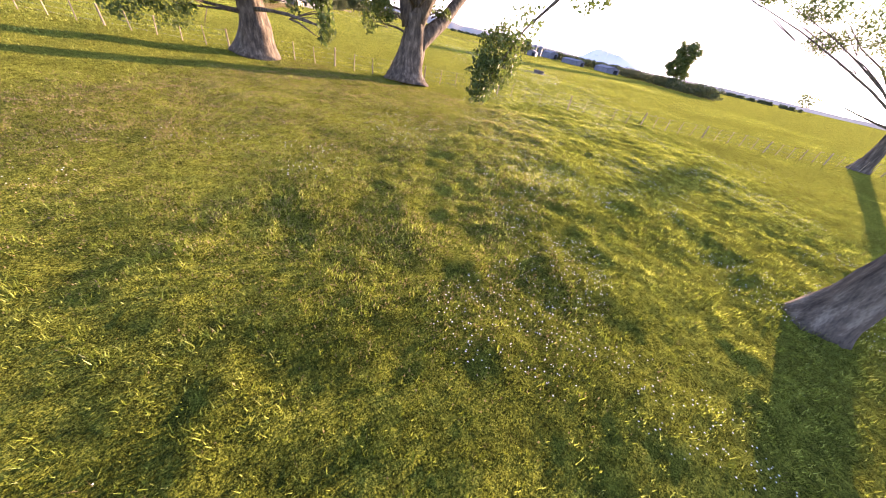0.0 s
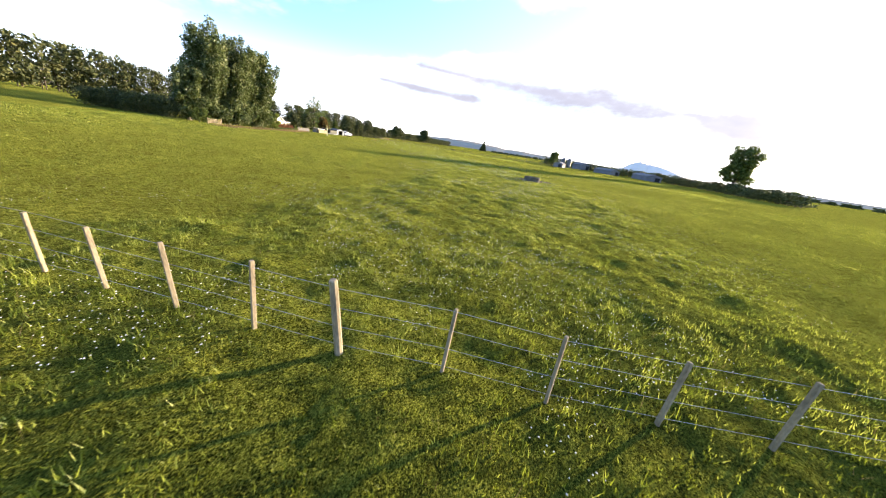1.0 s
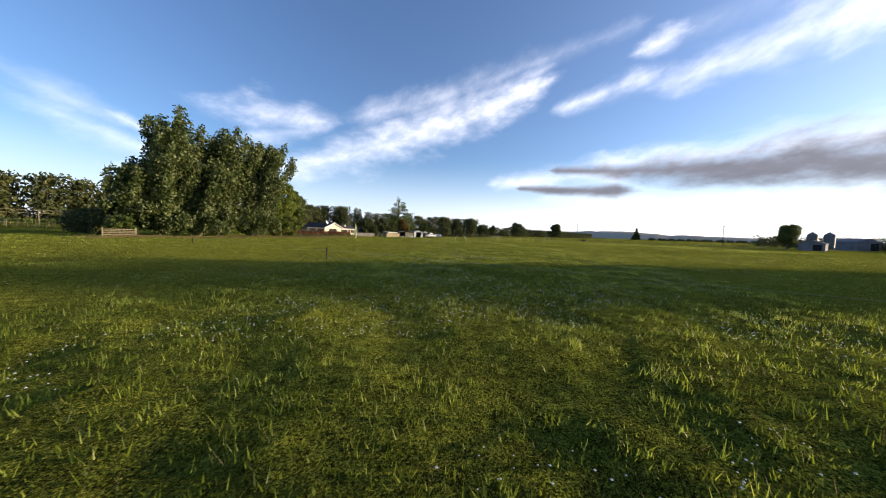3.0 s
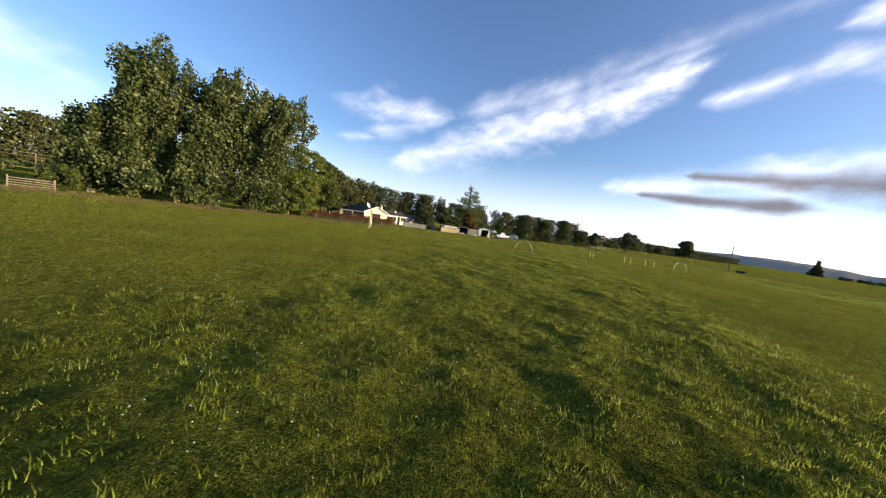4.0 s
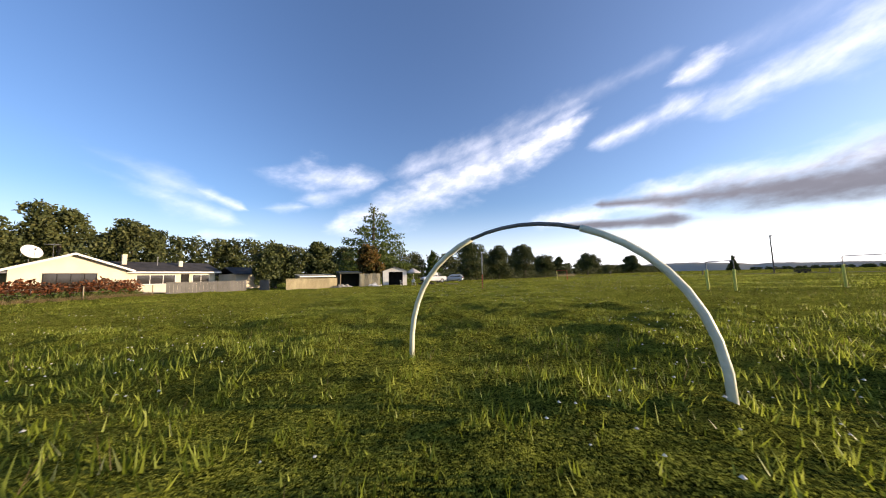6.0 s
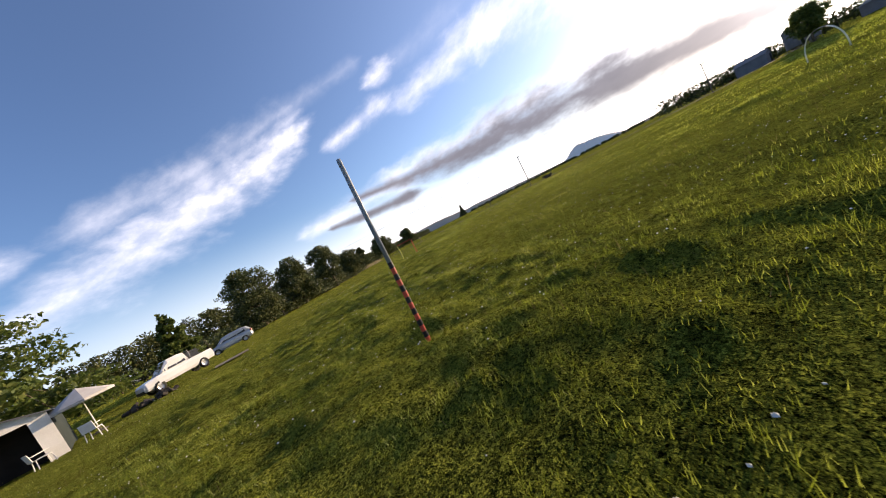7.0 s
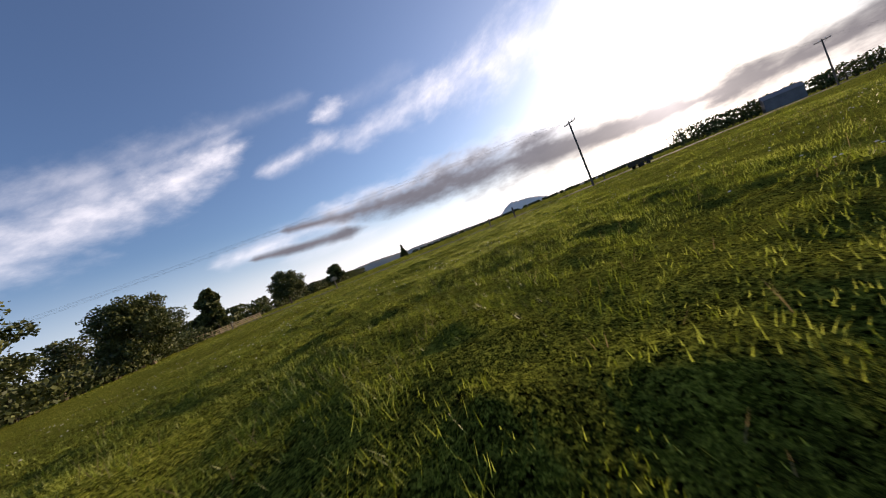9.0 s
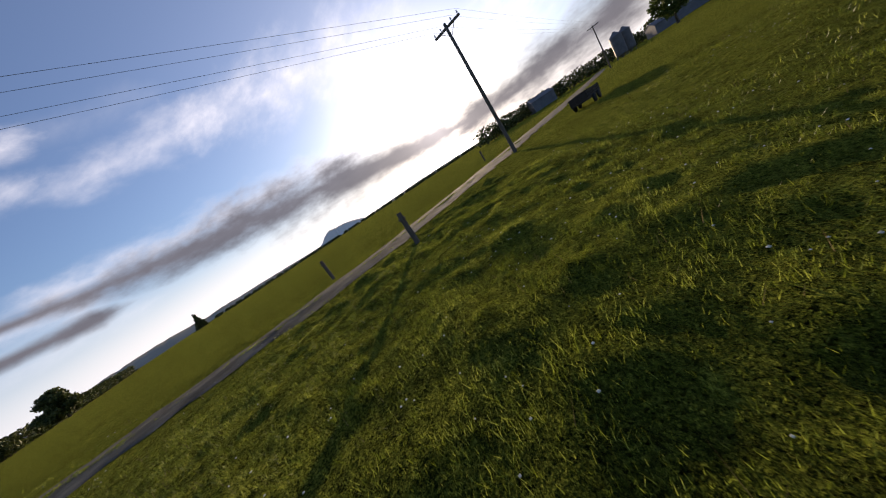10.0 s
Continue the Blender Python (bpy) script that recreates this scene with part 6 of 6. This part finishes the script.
def loft(sections):
    """A body skinned over outlines at successive x; each outline is a list of (y, z)."""
    s = Shape()
    k = len(sections[0][1])
    vs = [(x, y, z) for x, o in sections for y, z in o]
    fs = [tuple(range(k))[::-1], tuple((len(sections) - 1) * k + j for j in range(k))]
    for i in range(len(sections) - 1):
        for j in range(k):
            fs.append((i * k + j, i * k + (j + 1) % k, (i + 1) * k + (j + 1) % k, (i + 1) * k + j))
    s.add(vs, fs)
    return s


def ring(hw, z0, z1, tuck=0.9):
    """The outline of a car body across: half width, sill and top."""
    return [(-hw * 0.92, z0), (-hw, z0 + (z1 - z0) * 0.25), (-hw, z0 + (z1 - z0) * 0.7), (-hw * tuck, z1), (hw * tuck, z1), (hw, z0 + (z1 - z0) * 0.7), (hw, z0 + (z1 - z0) * 0.25), (hw * 0.92, z0)]


def car(name, label, m, paint, kind_):
    top = thing(name, label, "car", m)
    if kind_ == "hatch":
        body = [(-2.0, ring(0.70, 0.38, 0.80)), (-1.9, ring(0.80, 0.28, 0.92)), (-1.3, ring(0.84, 0.26, 0.95)), (0.6, ring(0.85, 0.25, 0.92)), (1.1, ring(0.84, 0.26, 0.88)), (1.75, ring(0.78, 0.28, 0.76)), (1.95, ring(0.62, 0.36, 0.62))]
        cabin = [(-1.98, ring(0.66, 0.9, 0.97)), (-1.65, ring(0.72, 0.9, 1.40, 0.80)), (-1.2, ring(0.76, 0.9, 1.49, 0.80)), (0.0, ring(0.78, 0.9, 1.50, 0.80)), (0.5, ring(0.77, 0.88, 1.40, 0.80)), (1.15, ring(0.74, 0.85, 0.90, 0.9))]
        wheels, r, win = (-1.25, 1.25), 0.30, [(-1.5, -0.75), (-0.68, 0.05), (0.12, 0.62)]
    else:
        body = [(-2.5, ring(0.80, 0.5, 0.98)), (-2.45, ring(0.84, 0.42, 1.05)), (-0.75, ring(0.86, 0.38, 1.06)), (0.8, ring(0.87, 0.38, 1.04)), (1.5, ring(0.86, 0.40, 1.02)), (2.25, ring(0.82, 0.40, 0.92)), (2.42, ring(0.72, 0.46, 0.80))]
        cabin = [(-0.78, ring(0.76, 1.03, 1.08)), (-0.66, ring(0.76, 1.03, 1.66, 0.84)), (-0.2, ring(0.78, 1.03, 1.74, 0.84)), (0.5, ring(0.78, 1.03, 1.72, 0.84)), (1.25, ring(0.76, 1.02, 1.07, 0.9))]
        wheels, r, win = (-1.55, 1.55), 0.36, [(-0.55, 0.02), (0.08, 0.72)]
    bo = part("body", loft(body), paint, top, smooth=False)
    part("cabin", loft(cabin), paint, top)
    hi = 1.36 if kind_ == "hatch" else 1.58
    lo = 0.97 if kind_ == "hatch" else 1.1
    for side in (-1, 1):
        for x0, x1 in win:
            s = Shape()
            y = side * (0.80 if kind_ == "hatch" else 0.80)
            yi = side * (0.70 if kind_ == "hatch" else 0.715)
            last = (x0, x1) == win[-1]
            dx = 0.42 if last else 0.0
            vs = [(x0, y, lo), (x1, y, lo), (x1 - dx, yi, hi), (x0, yi, hi)]
            s.add(vs + [(a, b - side * 0.03, c) for a, b, c in vs], [(0, 1, 2, 3), (7, 6, 5, 4), (0, 4, 5, 1), (1, 5, 6, 2), (2, 6, 7, 3), (3, 7, 4, 0)])
            part("side_window", s, M_WINDOW, top)
        for x in wheels:
            wheel(top, x, side * 0.76, r, 0.2, side)
        s = Shape()
        xf = 1.72 if kind_ == "hatch" else 2.26
        s.box(xf, side * 0.62 - 0.14, 0.60, xf + 0.16, side * 0.62 + 0.14, 0.74, 0.03)
        part("headlight", s, M_LAMP_CLEAR, top)
        s = Shape()
        xr = -2.02 if kind_ == "hatch" else -2.52
        s.box(xr, side * 0.68 - 0.08, 0.72, xr + 0.12, side * 0.68 + 0.10, 0.98, 0.02)
        part("rear_lamp", s, M_LAMP_RED, top)
        s = Shape()
        xm = 0.72 if kind_ == "hatch" else 0.85
        s.box(xm, side * 0.92 - 0.09, 0.95 if kind_ == "hatch" else 1.08, xm + 0.1, side * 0.92 + 0.09, 1.07 if kind_ == "hatch" else 1.22, 0.02)
        part("mirror", s, paint, top)
    xa, xb, za, zb = (0.62, 1.12, 1.36, 0.94) if kind_ == "hatch" else (0.62, 1.20, 1.66, 1.12)
    s = Shape()
    vs = [(xb + 0.02, -0.62, zb), (xb + 0.02, 0.62, zb), (xa + 0.02, 0.54, za), (xa + 0.02, -0.54, za)]
    s.add(vs + [(a - 0.03, b, c - 0.02) for a, b, c in vs], [(0, 1, 2, 3), (7, 6, 5, 4), (0, 4, 5, 1), (1, 5, 6, 2), (2, 6, 7, 3), (3, 7, 4, 0)])
    part("windscreen", s, M_WINDOW, top)
    for xx, z in ((1.9 if kind_ == "hatch" else 2.36, 0.36), (-2.04 if kind_ == "hatch" else -2.56, 0.42)):
        s = Shape()
        s.box(xx, -0.66, z, xx + 0.12, 0.66, z + 0.2, 0.03)
        part("bumper", s, M_BLACK if kind_ != "hatch" else paint, top)
    if kind_ == "ute":
        s = Shape()
        s.box(-2.35, -0.72, 1.062, -0.86, 0.72, 1.075)
        part("tray", s, M_DARK, top)
        s = Shape()
        s.tube([(-0.95, -0.74, 1.05), (-0.95, -0.70, 1.66), (-0.95, 0.70, 1.66), (-0.95, 0.74, 1.05)], 0.035, 8)
        part("roll_bar", s, M_PIPE, top)
    return top


car("ute", "white pick-up truck with open tray parked by the shed", pose(-17.6, -10.6, at(-17.6, -10.6, -0.02), 0, 0, -128) @ Matrix.Diagonal((0.86, 1, 1.04, 1)), M_CARWHITE, "ute")
car("hatchback", "silver-white hatchback car parked on the grass", pose(-18.6, -0.6, at(-18.6, -0.6, -0.02), 0, 0, -160), M_CARSILVER, "hatch")
for k, (sx, sy, hh) in enumerate(((-19.2, -6.6, 1.7), (-20.6, -4.2, 1.5))):
    panel_fence("timber_screen", "short upright screen of weathered boards by the cars", (sx, sy), (sx + 0.9, sy + 0.5), hh, 0.15, M_GREYFENCE, 0.01, False)

# ---- orchard behind the field ----
rows = thing("orchard_trellis", "orchard of pale posts and wires with a green leafy roof", "orchard", kind="stuff")
s, lv = Shape(), []
rr = np.random.default_rng(81)
for i in range(9):
    for j in range(30):
        x, y = -118 - i * 5.0, -215 + j * 5.2
        s.tube([(x, y, -0.1), (x, y, 2.0)], 0.07, 5)
        lv.append((x, y + 2.6, 2.1, 2.2, 2.8, 0.3))
    s.tube([(-118 - i * 5.0, -215, 2.0), (-118 - i * 5.0, -215 + 29 * 5.2, 2.0)], 0.03, 4)
for j in range(16):
    y = -215 + j * 10.4
    s.tube([(-116, y, -0.1), (-116, y, 5.2)], 0.11, 6)
for z in (5.1, 4.2):
    s.tube([(-116, -215, z), (-116, -59, z)], 0.035, 4)
part("trellis", s, M_POST, rows)
vs, fs = clump_leaves(lv, 16000, 0.45, rr)
part("vines", array_mesh("vines", vs, fs), M_LEAF_OAK, rows)
yard = thing("farm_gate", "grey timber gate beside the poplar trunks", "gate", pose(-31.0, -101.0, 0, 0, 0, 70))
for z in (0.25, 0.5, 0.75, 1.0):
    s = Shape()
    s.box(0, -0.03, z, 3.4, 0.03, z + 0.1, 0.01)
    part("rail", s, M_POST, yard)
for x in (0.0, 3.3):
    s = Shape()
    s.box(x, -0.06, -0.2, x + 0.12, 0.06, 1.3, 0.01)
    part("post", s, M_POST, yard)

# ---- grass and flowers ----


def along(rng, n, reach, pts, power):
    """Random places beside a line of the plan, thickest near it."""
    seg = np.array([math.hypot(b[0] - a[0], b[1] - a[1]) for a, b in zip(pts[:-1], pts[1:])])
    k = rng.choice(len(seg), n, p=seg / seg.sum())
    t = rng.uniform(0, 1, n)
    P_, Q_ = np.array(pts[:-1])[k], np.array(pts[1:])[k]
    d = (Q_ - P_) / seg[k][:, None]
    off = reach * rng.uniform(0, 1, n) ** power * rng.choice([-1, 1], n)
    p = P_ + (Q_ - P_) * t[:, None] + np.stack([-d[:, 1], d[:, 0]], -1) * off[:, None] + rng.normal(size=(n, 2)) * min(0.8, reach * 0.4)
    return p, np.abs(off)


def blades(name, label, mat, n, per, pts, reach, power, h0, h1, width, seed, spread=0.05, inner=0.0, road=1.75):
    """Tufts of grass: per narrow bent blades each, short in the hollows and longer on the hummocks."""
    rng = np.random.default_rng(seed)
    p, off = along(rng, n, reach, pts, power)
    lump = 0.55 * vnoise(p[:, 0] / 0.55, p[:, 1] / 0.55, 8) + 0.5 * vnoise(p[:, 0] / 0.22, p[:, 1] / 0.22, 12) + 0.35 * vnoise(p[:, 0] / 2.6, p[:, 1] / 2.6, 9)
    keep = (off_line(p[:, 0], p[:, 1], ROAD) > road) & (bare(p[:, 0], p[:, 1]) > 2.2) & (lump + rng.uniform(-0.4, 0.4, len(p)) > -0.35) & (off >= inner)
    if inner:
        keep &= off_line(p[:, 0], p[:, 1], RUN) > inner
    p, off, lump = p[keep], off[keep], lump[keep]
    tall = np.clip(0.85 + 0.85 * lump, 0.4, 1.5)
    grow = 1 + off / 25.0
    m = len(p) * per
    q = np.repeat(p, per, 0) + rng.normal(size=(m, 2)) * (spread * np.repeat(grow, per))[:, None]
    z = lie(q[:, 0], q[:, 1]) + (-0.012 if inner else sward(q[:, 0], q[:, 1]) + 0.004)
    h = h0 + (h1 - h0) * rng.uniform(0, 1, m) ** 1.4
    h = h * np.repeat(tall, per) * np.repeat(grow ** 0.3, per)
    w = width * rng.uniform(0.6, 1.3, m) * np.repeat(grow, per)
    a = rng.uniform(0, 2 * math.pi, m)
    lean = rng.uniform(0.1, 0.75, m) * h
    b = a + rng.normal(size=m) * 0.8 + 1.57
    base = np.stack([q[:, 0], q[:, 1], z], -1)
    side = np.stack([np.cos(a), np.sin(a), 0 * a], -1) * w[:, None] * 0.5
    tip = base + np.stack([np.cos(b) * lean, np.sin(b) * lean, h], -1)
    vs = np.stack([base - side, base + side, tip], 1).reshape(-1, 3)
    me = array_mesh(name, vs, np.arange(3 * m).reshape(m, 3))
    tagged(part(name, me, mat), label, "grass", kind="stuff")


blades("grass", "short dense tufts of grazed green grass", M_GRASS, 66000, 9, RUN[7:], 6.0, 1.2, 0.035, 0.095, 0.0052, 91, 0.05)
blades("grass", "uneven hummocks of grazed green grass", M_GRASS, 92000, 6, RUN[:8], 9, 1.0, 0.05, 0.13, 0.0125, 92, 0.05)
blades("grass", "coarse tufts of grass farther across the pasture", M_GRASS, 112000, 5, RUN, 22, 0.9, 0.045, 0.09, 0.0105, 93, 0.09, 4.0)
blades("grass", "wide sweep of taller grass across the far pasture", M_GRASS, 56000, 4, RUN, 70, 0.8, 0.05, 0.11, 0.030, 100, 0.18, 18.0)
blades("grass", "strip of grass between the wheel ruts of the track", M_GRASS, 5000, 8, ROAD[3:9], 0.26, 1.0, 0.03, 0.08, 0.016, 97, 0.05, 0.0, -1.0)
blades("dry_grass", "dry brown grass along the foot of the poplars and the hedge", M_DRYGRASS, 9000, 6, [(-26.5, -104), (-27.5, -90), (-26.0, -74), (-27.0, -60), (-28.4, -44)], 1.6, 1.0, 0.14, 0.36, 0.022, 98, 0.08, 0.5)
blades("dry_grass", "dry straw and fallen leaves littered under the old trees", M_DRYGRASS, 24000, 3, [(-13.0, -196.0), (-8.0, -186.0), (-3.0, -176.0)], 9, 0.9, 0.02, 0.07, 0.020, 99, 0.09)
blades("dry_grass", "dry pale stalks among the pasture grass", M_DRYGRASS, 16000, 2, RUN, 16, 1.3, 0.10, 0.20, 0.005, 94)


def flowers(n, seed, pts, reach):
    rng = np.random.default_rng(seed)
    p, off = along(rng, n * 3, reach, pts, 1.1)
    keep = (vnoise(p[:, 0] / 3.0, p[:, 1] / 3.0, 14) + 0.5 * vnoise(p[:, 0] / 0.9, p[:, 1] / 0.9, 15) > 0.12) & (off_line(p[:, 0], p[:, 1], ROAD) > 1.8) & (bare(p[:, 0], p[:, 1]) > 2.4)
    p = p[keep][:n]
    m = len(p)
    c = np.stack([p[:, 0], p[:, 1], lie(p[:, 0], p[:, 1]) + sward(p[:, 0], p[:, 1]) + rng.uniform(0.05, 0.15, m)], -1)
    r = rng.uniform(0.008, 0.0165, m)[:, None]
    o = np.array([[math.cos(k * 0.5 * math.pi), math.sin(k * 0.5 * math.pi), 0.0] for k in range(4)] + [[0, 0, 0.9]])
    vs = (c[:, None, :] + o[None] * r[:, None, :]).reshape(-1, 3)
    f = np.array([[k, (k + 1) % 4, 4] for k in range(4)])
    fs = (np.arange(m)[:, None, None] * 5 + f[None]).reshape(-1, 3)
    tagged(part("clover_flowers", array_mesh("clover_flowers", vs, fs), M_FLOWER), "scattered small white clover flowers in the grass", "flowers", kind="stuff")


flowers(10000, 95, RUN, 14)
flowers(12000, 96, RUN[:6], 12)
flowers(5000, 99, RUN[2:6], 6)
flowers(5000, 103, RUN[:3], 9)
